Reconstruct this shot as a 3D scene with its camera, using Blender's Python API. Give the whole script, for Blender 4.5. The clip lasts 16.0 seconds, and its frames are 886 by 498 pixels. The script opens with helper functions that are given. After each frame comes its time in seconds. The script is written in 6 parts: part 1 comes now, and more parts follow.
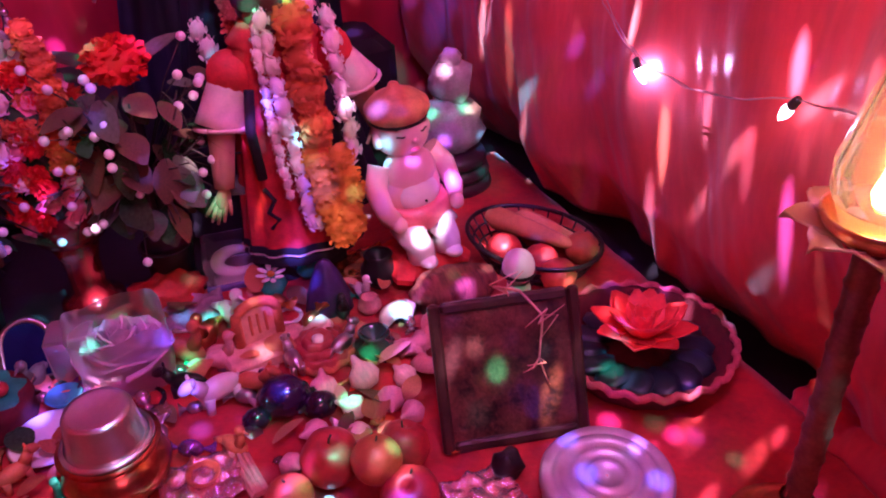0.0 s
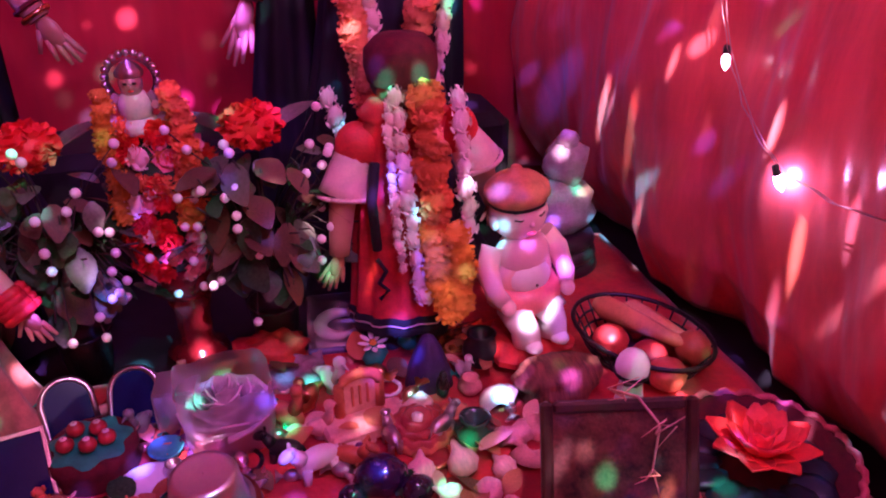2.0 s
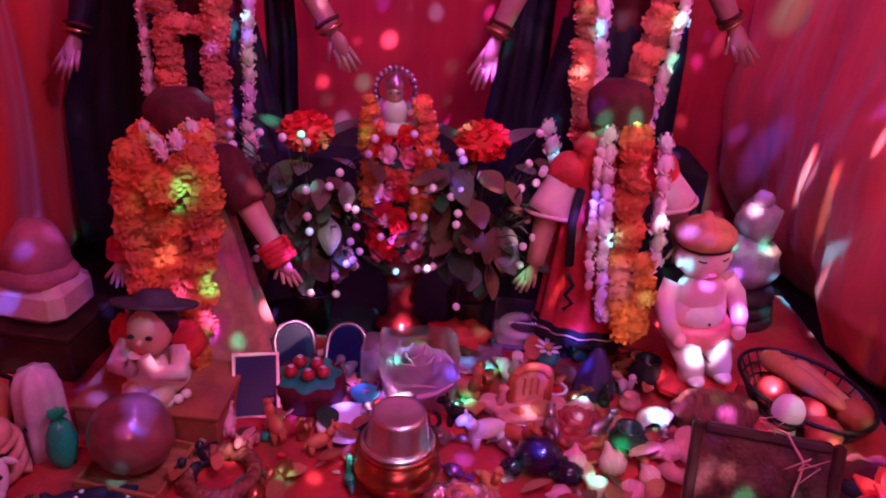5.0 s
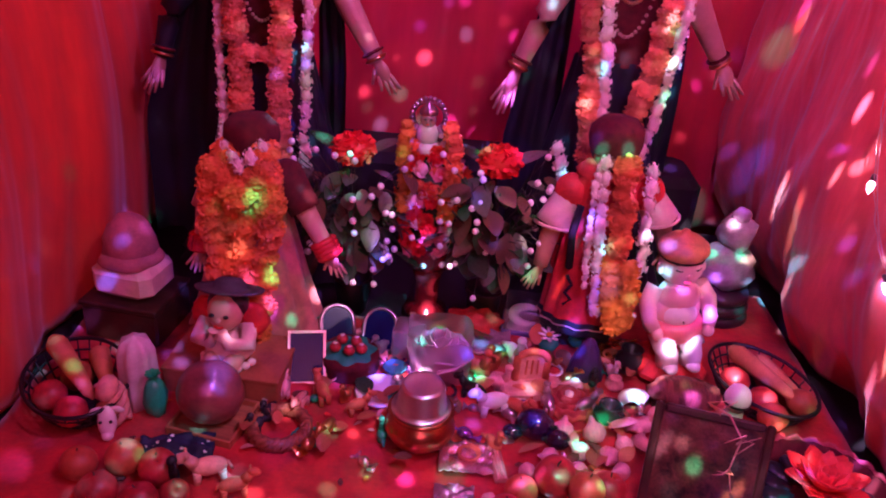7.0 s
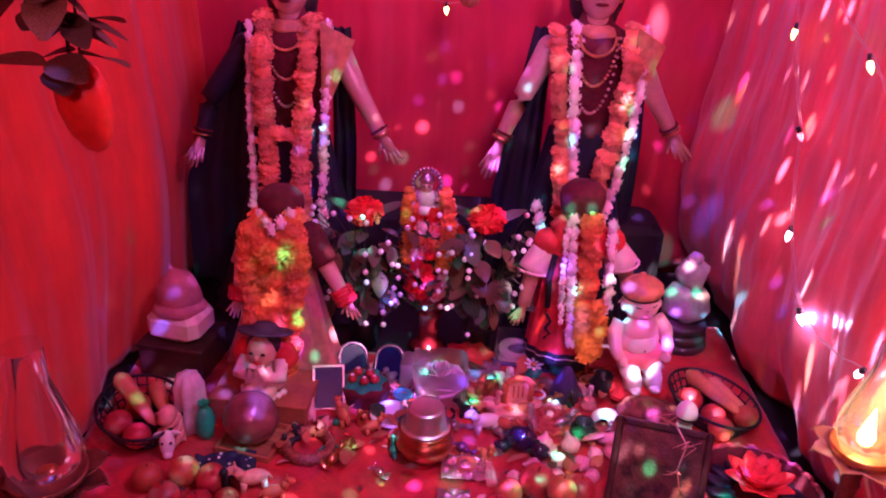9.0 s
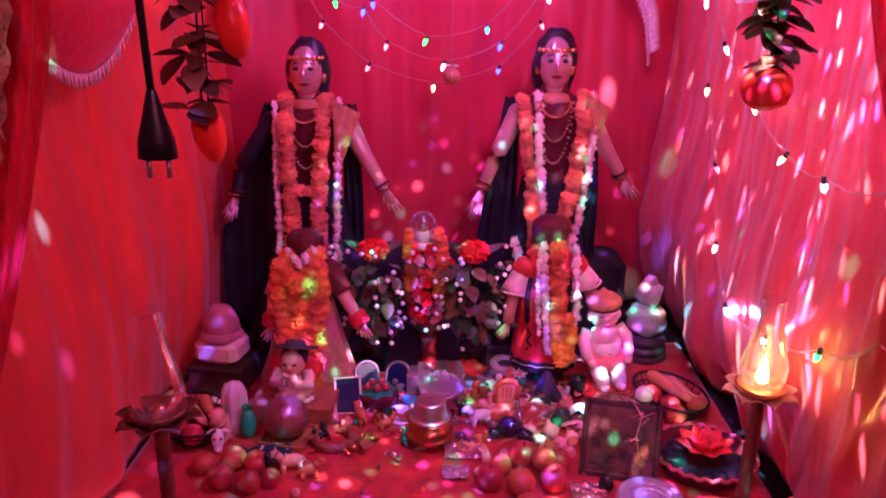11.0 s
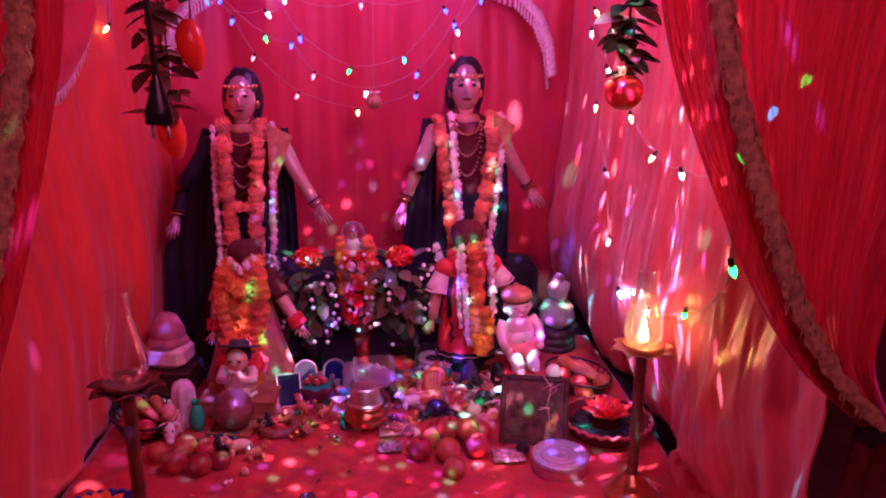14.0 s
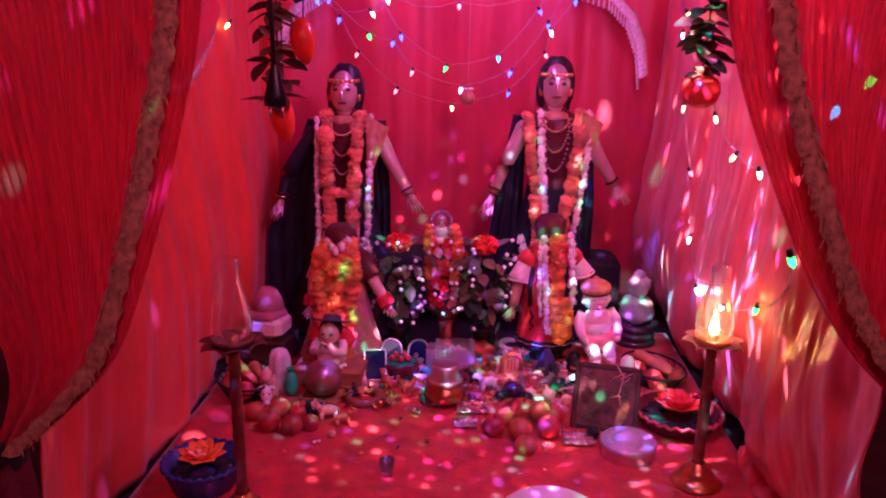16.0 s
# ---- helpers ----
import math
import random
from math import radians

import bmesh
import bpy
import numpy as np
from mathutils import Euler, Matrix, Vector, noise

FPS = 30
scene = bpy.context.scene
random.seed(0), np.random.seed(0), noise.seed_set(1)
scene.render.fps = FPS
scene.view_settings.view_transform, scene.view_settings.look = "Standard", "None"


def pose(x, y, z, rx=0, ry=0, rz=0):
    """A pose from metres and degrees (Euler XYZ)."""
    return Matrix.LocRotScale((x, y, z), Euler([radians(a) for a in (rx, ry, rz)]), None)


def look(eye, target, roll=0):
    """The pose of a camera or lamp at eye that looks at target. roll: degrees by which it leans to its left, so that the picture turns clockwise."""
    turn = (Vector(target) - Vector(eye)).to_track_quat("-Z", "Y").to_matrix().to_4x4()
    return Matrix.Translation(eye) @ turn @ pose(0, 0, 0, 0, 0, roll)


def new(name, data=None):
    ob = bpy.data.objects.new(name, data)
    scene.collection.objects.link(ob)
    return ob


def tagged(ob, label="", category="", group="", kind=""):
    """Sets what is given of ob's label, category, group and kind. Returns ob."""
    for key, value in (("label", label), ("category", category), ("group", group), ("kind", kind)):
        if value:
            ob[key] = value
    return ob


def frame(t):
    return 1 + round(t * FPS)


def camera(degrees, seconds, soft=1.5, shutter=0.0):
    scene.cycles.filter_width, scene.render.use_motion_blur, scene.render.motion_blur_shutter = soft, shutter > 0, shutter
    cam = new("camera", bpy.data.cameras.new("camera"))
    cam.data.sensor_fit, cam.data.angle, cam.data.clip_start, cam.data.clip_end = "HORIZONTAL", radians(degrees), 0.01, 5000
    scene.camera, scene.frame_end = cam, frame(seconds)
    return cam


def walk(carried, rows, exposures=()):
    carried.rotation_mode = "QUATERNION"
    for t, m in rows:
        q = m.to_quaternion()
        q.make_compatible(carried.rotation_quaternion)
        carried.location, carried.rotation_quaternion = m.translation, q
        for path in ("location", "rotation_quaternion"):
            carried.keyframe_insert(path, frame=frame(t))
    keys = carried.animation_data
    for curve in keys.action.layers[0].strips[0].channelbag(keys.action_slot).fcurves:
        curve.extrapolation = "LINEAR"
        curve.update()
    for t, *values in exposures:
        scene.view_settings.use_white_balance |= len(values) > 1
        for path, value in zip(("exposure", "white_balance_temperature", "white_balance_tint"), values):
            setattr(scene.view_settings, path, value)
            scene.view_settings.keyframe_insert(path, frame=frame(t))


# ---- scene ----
cam = camera(59.8, 16.0, soft=2.0)
PATH = [
    (0, (0.037, 0.062, 0.761), (0.664, 1.63, -0.31), -2.9),
    (0.5, (0.028, 0.084, 0.773), (0.657, 1.688, -0.243), -2.5),
    (1, (0.021, 0.093, 0.779), (0.618, 1.727, -0.208), -1.1),
    (1.5, (0.021, 0.105, 0.774), (0.586, 1.76, -0.196), -1.0),
    (2, (-0.011, 0.118, 0.796), (0.473, 1.81, -0.155), -0.5),
    (2.5, (-0.034, 0.103, 0.786), (0.37, 1.825, -0.148), 0.9),
    (3, (-0.07, 0.09, 0.787), (0.212, 1.837, -0.145), 1.5),
    (3.5, (-0.083, 0.074, 0.787), (0.115, 1.85, -0.112), 1.5),
    (4, (-0.085, 0.052, 0.779), (0.073, 1.84, -0.103), 2.8),
    (4.2, (-0.081, 0.037, 0.78), (0.053, 1.843, -0.069), 2.9),
    (6.3, (-0.067, -0.192, 0.95), (-0.074, 1.585, 0.033), 4.6),
    (6.5, (-0.06, -0.205, 0.959), (-0.022, 1.586, 0.071), 4.6),
    (7, (-0.08, -0.266, 1.01), (-0.088, 1.496, 0.064), 4.9),
    (7.5, (-0.097, -0.335, 1.052), (-0.035, 1.423, 0.102), 5.5),
    (8, (-0.092, -0.398, 1.088), (-0.11, 1.364, 0.141), 3.7),
    (8.5, (-0.083, -0.466, 1.137), (-0.174, 1.303, 0.207), 2.4),
    (9, (-0.067, -0.533, 1.177), (-0.09, 1.272, 0.315), 3.4),
    (9.2, (-0.055, -0.568, 1.189), (-0.101, 1.245, 0.346), 2.5),
    (11.3, (-0.047, -1.01, 1.187), (-0.064, 0.884, 0.545), 0.7),
    (11.5, (-0.028, -1.022, 1.181), (-0.013, 0.868, 0.527), 1.5),
    (12, (0.01, -1.08, 1.174), (0.013, 0.823, 0.557), 2.1),
    (12.5, (0.009, -1.146, 1.173), (-0.031, 0.785, 0.652), 1.4),
    (13, (-0.023, -1.191, 1.16), (0.017, 0.726, 0.593), 1.1),
    (13.5, (-0.049, -1.242, 1.158), (0.017, 0.669, 0.571), 0.2),
    (14, (-0.04, -1.265, 1.156), (0.116, 0.653, 0.608), 0.3),
    (14.5, (-0.045, -1.283, 1.157), (0.145, 0.641, 0.645), -0.1),
    (15, (-0.056, -1.31, 1.158), (0.097, 0.616, 0.638), -0.6),
    (15.5, (-0.05, -1.346, 1.162), (-0.027, 0.591, 0.666), -0.4),
    (16, (-0.016, -1.4, 1.155), (-0.1, 0.521, 0.605), 1.0),
]
walk(cam, [(t, look(eye, target, roll)) for t, eye, target, roll in PATH],
     exposures=[(0, -0.05), (2, -0.12), (4, -0.12), (7, 0.0), (9, 0.28), (12, 0.22), (14.5, 0.1), (16, 0.16)])

# ---- light ----
world = bpy.data.worlds.new("room_dark")
scene.world = world
world.use_nodes = True
world.node_tree.nodes["Background"].inputs[0].default_value = (0.9, 0.25, 0.4, 1)
world.node_tree.nodes["Background"].inputs[1].default_value = 0.012


def lamp(name, kind, m, energy, color, size=0.2):
    d = bpy.data.lights.new(name, kind)
    d.energy, d.color = energy, color
    if kind == "AREA":
        d.shape, d.size = "DISK", size
    else:
        d.shadow_soft_size = size
    ob = new(name, d)
    ob.matrix_world = m
    return d


# Unseen lamp added below the canopy to brighten the offerings and side curtains.
SHRINE_FILL = lamp("shrine_fill", "AREA", look((0.34, 0.34, 1.6), (0.22, 1.2, 0.3)), 10.2, (1.0, 0.26, 1.0), 0.2)
BACK = lamp("room_ceiling_light", "AREA", look((0.25, -2.2, 2.05), (-0.3, 0.3, 0.5)), 24, (1.0, 0.19, 0.45), 0.4)
# Added lamp, unseen: stands in for the bulbs' violet glow on the backdrop.
BACKDROP_FILL = lamp("backdrop_fill", "AREA", look((-0.08, 1.15, 1.62), (-0.08, 1.86, 1.0)), 8.5, (0.62, 0.17, 1.0), 0.25)



MIXED = [(0, (0.10, 0.10, 1, 1)), (0.22, (0.95, 0.55, 0.85, 1)), (0.42, (0.02, 0.65, 0.35, 1)), (0.6, (0.4, 0.12, 1, 1)), (0.82, (0.1, 0.55, 0.9, 1))]
# Colours of the satin glints thrown onto the right curtain.
GLINT_COLOURS = [(0, (0.75, 0.5, 0.95, 1)), (0.34, (0.45, 0.18, 1, 1)), (0.52, (0.95, 0.5, 0.45, 1)), (0.68, (0.8, 0.62, 0.85, 1))]


def projector(name, kind, m, energy, scale, sharp, fill_level, power, stretch=(1, 1, 1), colours=MIXED, cone=62):
    """Lamp that throws many small coloured spots, with an optional faint fill between them."""
    d = lamp(name, kind, m, energy, (1, 1, 1), 0.004)
    if kind == "SPOT":
        d.spot_size, d.spot_blend = radians(cone), 0.9
    d.use_nodes = True
    t = d.node_tree
    em = t.nodes["Emission"]
    tc, vo, sp, pw = (t.nodes.new("ShaderNode" + k) for k in ("TexCoord", "TexVoronoi", "SeparateColor", "Math"))
    vo.inputs["Scale"].default_value = scale
    mp = t.nodes.new("ShaderNodeMapping")
    mp.inputs["Scale"].default_value = stretch
    t.links.new(tc.outputs["Normal"], mp.inputs[0])
    t.links.new(mp.outputs[0], vo.inputs["Vector"])
    ra, cr = t.nodes.new("ShaderNodeValToRGB"), t.nodes.new("ShaderNodeValToRGB")
    ra.color_ramp.elements[0].position, ra.color_ramp.elements[0].color = sharp, (1, 1, 1, 1)
    ra.color_ramp.elements[1].position, ra.color_ramp.elements[1].color = sharp * 2.1, (fill_level, fill_level, fill_level, 1)
    t.links.new(vo.outputs["Distance"], ra.inputs[0])
    t.links.new(vo.outputs["Color"], sp.inputs[0])
    cr.color_ramp.interpolation = "CONSTANT"
    for k, (p, c) in enumerate(colours):
        e = cr.color_ramp.elements[k] if k < 2 else cr.color_ramp.elements.new(p)
        e.position, e.color = p, c
    t.links.new(sp.outputs[0], cr.inputs[0])
    mx = t.nodes.new("ShaderNodeMix")
    mx.data_type, mx.blend_type = "RGBA", "MULTIPLY"
    mx.inputs[0].default_value = 1
    t.links.new(ra.outputs[0], mx.inputs[6])
    t.links.new(cr.outputs[0], mx.inputs[7])
    t.links.new(mx.outputs[2], em.inputs[0])
    pw.operation, pw.inputs[1].default_value = "POWER", power
    t.links.new(sp.outputs[1], pw.inputs[0])
    t.links.new(pw.outputs[0], em.inputs[1])


projector("party_projector", "POINT", pose(0.12, -0.45, 1.72, 0, 0, 10), 1000, 17, 0.12, 0.0, 3.2, (1, 1, 0.42))
# Spots aimed at the offerings, plus an added faint fill to brighten them.
projector("party_spotlight", "SPOT", look((0.22, -0.12, 1.58), (0.09, 1.07, 0.1)), 2200, 32, 0.16, 0.03, 1.4)
# Added lamp: its pale streaks imitate the bulbs' glints on the satin.
projector("curtain_glint_lamp", "SPOT", look((0.0, 0.42, 1.6), (0.72, 0.86, 0.66)), 1500, 36, 0.13, 0.0, 1.8, (1, 0.36, 0), GLINT_COLOURS, 86)


# ---- materials ----
def mat(name, base, rough=0.6, metal=0.0, vary=0.25, scale=30.0, bump=0.15, sheen=0.0, emit=None, power=0.0, trans=0.0, coat=0.0, stretch=(1, 1, 1), rand=0.0, other=None):
    m = bpy.data.materials.new(name)
    m.use_nodes = True
    t = m.node_tree
    b = t.nodes["Principled BSDF"]
    b.inputs["Roughness"].default_value, b.inputs["Metallic"].default_value = rough, metal
    b.inputs["Sheen Weight"].default_value, b.inputs["Transmission Weight"].default_value = sheen, trans
    b.inputs["Coat Weight"].default_value = coat
    co = t.nodes.new("ShaderNodeTexCoord")
    mp = t.nodes.new("ShaderNodeMapping")
    mp.inputs["Scale"].default_value = stretch
    t.links.new(co.outputs["Object"], mp.inputs[0])
    n1, n2 = t.nodes.new("ShaderNodeTexNoise"), t.nodes.new("ShaderNodeTexNoise")
    n1.inputs["Scale"].default_value, n2.inputs["Scale"].default_value = scale, scale * 7
    n1.inputs["Detail"].default_value = 4
    for n in (n1, n2):
        t.links.new(mp.outputs[0], n.inputs[0])
    add = t.nodes.new("ShaderNodeMath")
    add.operation = "MULTIPLY_ADD"
    t.links.new(n2.outputs[0], add.inputs[0])
    add.inputs[1].default_value = 0.35
    t.links.new(n1.outputs[0], add.inputs[2])
    r = t.nodes.new("ShaderNodeValToRGB")
    lo = other or [c * (1 - vary) for c in base]
    r.color_ramp.elements[0].position, r.color_ramp.elements[0].color = 0.45, (*lo, 1)
    r.color_ramp.elements[1].position, r.color_ramp.elements[1].color = 0.85, (*[min(1, c * (1 + vary * 0.6)) for c in base], 1)
    t.links.new(add.outputs[0], r.inputs[0])
    out = r.outputs[0]
    if rand:
        oi, hs = t.nodes.new("ShaderNodeObjectInfo"), t.nodes.new("ShaderNodeHueSaturation")
        mr = t.nodes.new("ShaderNodeMapRange")
        mr.inputs[3].default_value, mr.inputs[4].default_value = 1 - rand, 1 + rand
        t.links.new(oi.outputs["Random"], mr.inputs[0])
        t.links.new(mr.outputs[0], hs.inputs["Value"])
        t.links.new(out, hs.inputs["Color"])
        out = hs.outputs[0]
    t.links.new(out, b.inputs["Base Color"])
    if bump:
        bp = t.nodes.new("ShaderNodeBump")
        bp.inputs["Strength"].default_value, bp.inputs["Distance"].default_value = bump, 0.004
        t.links.new(add.outputs[0], bp.inputs["Height"])
        t.links.new(bp.outputs[0], b.inputs["Normal"])
    if emit:
        b.inputs["Emission Color"].default_value, b.inputs["Emission Strength"].default_value = (*emit, 1), power
    return m


def glass(name, color, rough=0.05, gloss=0.16, haze=0.0):
    """Thin clear sheet: lets light straight through and mirrors a little, more at a slant."""
    m = bpy.data.materials.new(name)
    m.use_nodes = True
    t = m.node_tree
    t.nodes.remove(t.nodes["Principled BSDF"])
    tr, gl, mixer, fr, ad = (t.nodes.new("ShaderNode" + k) for k in ("BsdfTransparent", "BsdfGlossy", "MixShader", "Fresnel", "Math"))
    tr.inputs[0].default_value, gl.inputs["Roughness"].default_value = (*color, 1), rough
    gl.inputs[0].default_value = (1, 0.97, 0.98, 1)
    fr.inputs[0].default_value, ad.inputs[1].default_value = 1.45, gloss - 0.04
    t.links.new(fr.outputs[0], ad.inputs[0])
    t.links.new(ad.outputs[0], mixer.inputs[0])
    t.links.new(tr.outputs[0], mixer.inputs[1])
    t.links.new(gl.outputs[0], mixer.inputs[2])
    hz, df = t.nodes.new("ShaderNodeMixShader"), t.nodes.new("ShaderNodeBsdfTranslucent")
    hz.inputs[0].default_value, df.inputs[0].default_value = haze, (0.95, 0.9, 0.9, 1)
    t.links.new(mixer.outputs[0], hz.inputs[1])
    t.links.new(df.outputs[0], hz.inputs[2])
    t.links.new(hz.outputs[0], t.nodes["Material Output"].inputs[0])
    return m


def sheer(m, amount):
    """Open weave: part of the light passes straight through."""
    t = m.node_tree
    tr, mx = t.nodes.new("ShaderNodeBsdfTransparent"), t.nodes.new("ShaderNodeMixShader")
    tr.inputs[0].default_value = (1, 0.55, 0.6, 1)
    mx.inputs[0].default_value = amount
    t.links.new(t.nodes["Principled BSDF"].outputs[0], mx.inputs[1])
    t.links.new(tr.outputs[0], mx.inputs[2])
    t.links.new(mx.outputs[0], t.nodes["Material Output"].inputs[0])
    return m


SATIN = mat("red_satin", (0.70, 0.062, 0.03), 0.3, vary=0.2, scale=3, bump=0.06, sheen=0.25, stretch=(3, 3, 0.7))
SATIN_R = mat("rose_satin", (0.73, 0.088, 0.095), 0.24, vary=0.2, scale=5, bump=0.12, sheen=0.3, stretch=(3, 3, 0.7))
SATIN_B = mat("deep_red_satin", (0.56, 0.027, 0.055), 0.42, vary=0.16, scale=3, bump=0.06, sheen=0.3, stretch=(3, 3, 0.6))
DRAPE = sheer(mat("ribbed_net", (0.82, 0.028, 0.07), 0.45, vary=0.35, scale=14, bump=0.5, sheen=0.4, stretch=(9, 9, 0.4)), 0.45)
FLOORC = mat("red_cloth", (0.48, 0.022, 0.025), 0.5, vary=0.4, scale=16, bump=0.5, sheen=0.3)
BLACK = mat("black_cloth", (0.010, 0.008, 0.010), 0.85, vary=0.4, scale=20, sheen=0.01)
NAVY = mat("navy_silk", (0.007, 0.006, 0.018), 0.6, vary=0.5, scale=15, sheen=0.02)
WALLP = mat("wall_paint", (0.5, 0.18, 0.18), 0.8, vary=0.15, scale=5)
ROOMF = mat("room_floor", (0.2, 0.12, 0.1), 0.6, vary=0.3, scale=6)
STSKIN = mat("glossy_tan_skin", (0.46, 0.25, 0.20), 0.3, vary=0.2, scale=12, bump=0.05)
# Doll faces: darker copy of the skin, with their shade put into the colour.
SHADED_SKIN = mat("shaded_doll_face", (0.26, 0.10, 0.08), 0.45, vary=0.2, scale=14, bump=0.05)
SKIN = mat("painted_skin", (0.64, 0.36, 0.27), 0.42, vary=0.12, scale=12, bump=0.05)
SILVER_F = mat("silver_mask", (0.68, 0.50, 0.46), 0.26, 0.65, vary=0.2, scale=25, bump=0.1)
HAIR = mat("black_hair", (0.012, 0.01, 0.012), 0.4, vary=0.4, scale=60, bump=0.4)
ORANGE = mat("marigold_orange", (0.86, 0.20, 0.055), 0.75, vary=0.35, scale=90, bump=0.5, rand=0.25)
GOLD_M = mat("marigold_gold", (0.80, 0.33, 0.04), 0.75, vary=0.35, scale=90, bump=0.5, rand=0.2)
PALE = mat("pale_flower", (0.85, 0.68, 0.62), 0.7, vary=0.2, scale=60, rand=0.2)
DARKM = mat("maroon_felt", (0.095, 0.005, 0.009), 0.9, vary=0.35, scale=60, bump=0.4)
REDC = mat("red_cotton", (0.62, 0.03, 0.035), 0.65, vary=0.3, scale=40, bump=0.3)
CREAM = mat("cream_cotton", (0.80, 0.58, 0.50), 0.7, vary=0.15, scale=40, bump=0.3)
TAN = mat("tan_silk", (0.45, 0.19, 0.09), 0.5, vary=0.3, scale=50, bump=0.3)
PEACH = mat("peach_net", (0.50, 0.15, 0.14), 0.6, vary=0.3, scale=50, bump=0.5, sheen=0.4)
CERAMIC = mat("pink_ceramic", (0.86, 0.56, 0.50), 0.28, vary=0.1, scale=12, bump=0.03, coat=0.4)
WHITE = mat("white_glaze", (0.82, 0.80, 0.78), 0.3, vary=0.1, scale=15, bump=0.03, coat=0.3)
HATB = mat("brown_glaze", (0.55, 0.22, 0.10), 0.4, vary=0.3, scale=50, bump=0.4)
GREENL = mat("green_leaf", (0.028, 0.082, 0.03), 0.27, vary=0.4, scale=12, bump=0.1, rand=0.4)
GREYL = mat("silvery_leaf", (0.11, 0.125, 0.085), 0.25, vary=0.25, scale=10, bump=0.08, rand=0.3)
DEADL = mat("dull_leaf", (0.12, 0.065, 0.03), 0.5, vary=0.4, scale=30, bump=0.3, rand=0.3)
BEAD = mat("white_bead", (0.85, 0.85, 0.82), 0.3, vary=0.05, bump=0)
ROSE = mat("red_rose_cloth", (0.75, 0.02, 0.02), 0.7, vary=0.15, scale=50, rand=0.1)
LOTUS = mat("red_lotus_foam", (0.85, 0.06, 0.05), 0.5, vary=0.2, scale=30, bump=0.1)
LOTUS_O = mat("orange_lotus_foam", (0.88, 0.22, 0.04), 0.5, vary=0.2, scale=30, bump=0.1)
STEM = mat("dark_stem", (0.04, 0.03, 0.02), 0.7)
ALUM = mat("dull_aluminium", (0.56, 0.54, 0.60), 0.38, 0.75, vary=0.12, scale=40, bump=0.05)
STEEL = mat("stainless_steel", (0.74, 0.72, 0.74), 0.32, 1.0, vary=0.1, scale=40, bump=0.04)
COPPER = mat("copper", (0.50, 0.17, 0.10), 0.28, 1.0, vary=0.3, scale=30, bump=0.1)
BRASS = mat("brass", (0.72, 0.42, 0.18), 0.3, 1.0, vary=0.3, scale=30, bump=0.1)
DKBRASS = mat("aged_brass", (0.22, 0.10, 0.06), 0.4, 0.7, vary=0.4, scale=30, bump=0.2)
WOOD = mat("brown_wood", (0.28, 0.10, 0.05), 0.55, vary=0.45, scale=18, bump=0.4, stretch=(1, 6, 6))
DKWOOD = mat("dark_frame_wood", (0.05, 0.022, 0.015), 0.4, vary=0.4, scale=30, bump=0.3)
CARD = mat("orange_card", (0.34, 0.11, 0.05), 0.6, vary=0.3, scale=20)
PAINTING = mat("dim_painting", (0.11, 0.04, 0.03), 0.3, vary=0.9, scale=26, bump=0.9, other=(0.008, 0.006, 0.005))
TERRA = mat("terracotta", (0.55, 0.16, 0.08), 0.65, vary=0.3, scale=40, bump=0.3)
CLAYP = mat("pink_clay", (0.70, 0.36, 0.28), 0.6, vary=0.25, scale=50, bump=0.3)
ORFRUIT = mat("orange_fruit", (0.50, 0.095, 0.05), 0.45, vary=0.2, scale=70, bump=0.35, rand=0.15)
APPLE = mat("apple_skin", (0.42, 0.035, 0.04), 0.42, vary=0.5, scale=18, bump=0.03, rand=0.2)
CARROT = mat("carrot", (0.62, 0.25, 0.11), 0.5, vary=0.2, scale=40, bump=0.2)
ONION = mat("pale_onion", (0.78, 0.42, 0.42), 0.4, vary=0.3, scale=25, stretch=(3, 3, 0.5), rand=0.15)
AUBER = mat("aubergine_skin", (0.02, 0.008, 0.03), 0.2, vary=0.3, coat=0.3)
BLUEP = mat("blue_plastic", (0.02, 0.05, 0.22), 0.35, vary=0.2)
BLACKP = mat("black_plastic", (0.012, 0.012, 0.014), 0.35, vary=0.2, bump=0.05)
WIRE = mat("clear_wire", (0.45, 0.22, 0.22), 0.35, vary=0.1, bump=0)
GWIRE = mat("green_wire", (0.05, 0.12, 0.07), 0.4, vary=0.1, bump=0)
MIRROR = mat("dark_mirror", (0.008, 0.014, 0.08), 0.25, 0.0, vary=0.1, bump=0)
MIRROR.node_tree.nodes["Principled BSDF"].inputs["Specular IOR Level"].default_value = 0.15
SILVER = mat("silver_trim", (0.55, 0.53, 0.55), 0.3, 1.0, vary=0.2, scale=80, bump=0.2)
FOIL = mat("crinkled_foil", (0.75, 0.45, 0.48), 0.22, 0.85, vary=0.3, scale=40, bump=1.0)
TRIM = mat("gold_fringe", (0.46, 0.27, 0.13), 0.6, vary=0.5, scale=90, bump=0.9)
LACE = mat("white_lace", (0.70, 0.62, 0.55), 0.7, vary=0.3, scale=80, bump=0.4)
REDGL = mat("red_glass", (0.2, 0.012, 0.02), 0.15, vary=0.2, trans=0.3, coat=0.5)
GREENP = mat("green_plastic", (0.02, 0.34, 0.19), 0.35, vary=0.3)
CLEAR = glass("clear_acrylic", (0.90, 0.86, 0.90), 0.2, 0.10, 0.035)
SHADE = glass("lamp_glass", (0.97, 0.92, 0.90), 0.12, 0.045, 0.10)
WRAP = glass("clear_wrap", (0.88, 0.80, 0.92), 0.14, 0.18, 0.4)
AMBER = mat("amber_glass", (0.95, 0.6, 0.25), 0.35, vary=0.15, trans=0.7, bump=0.05)
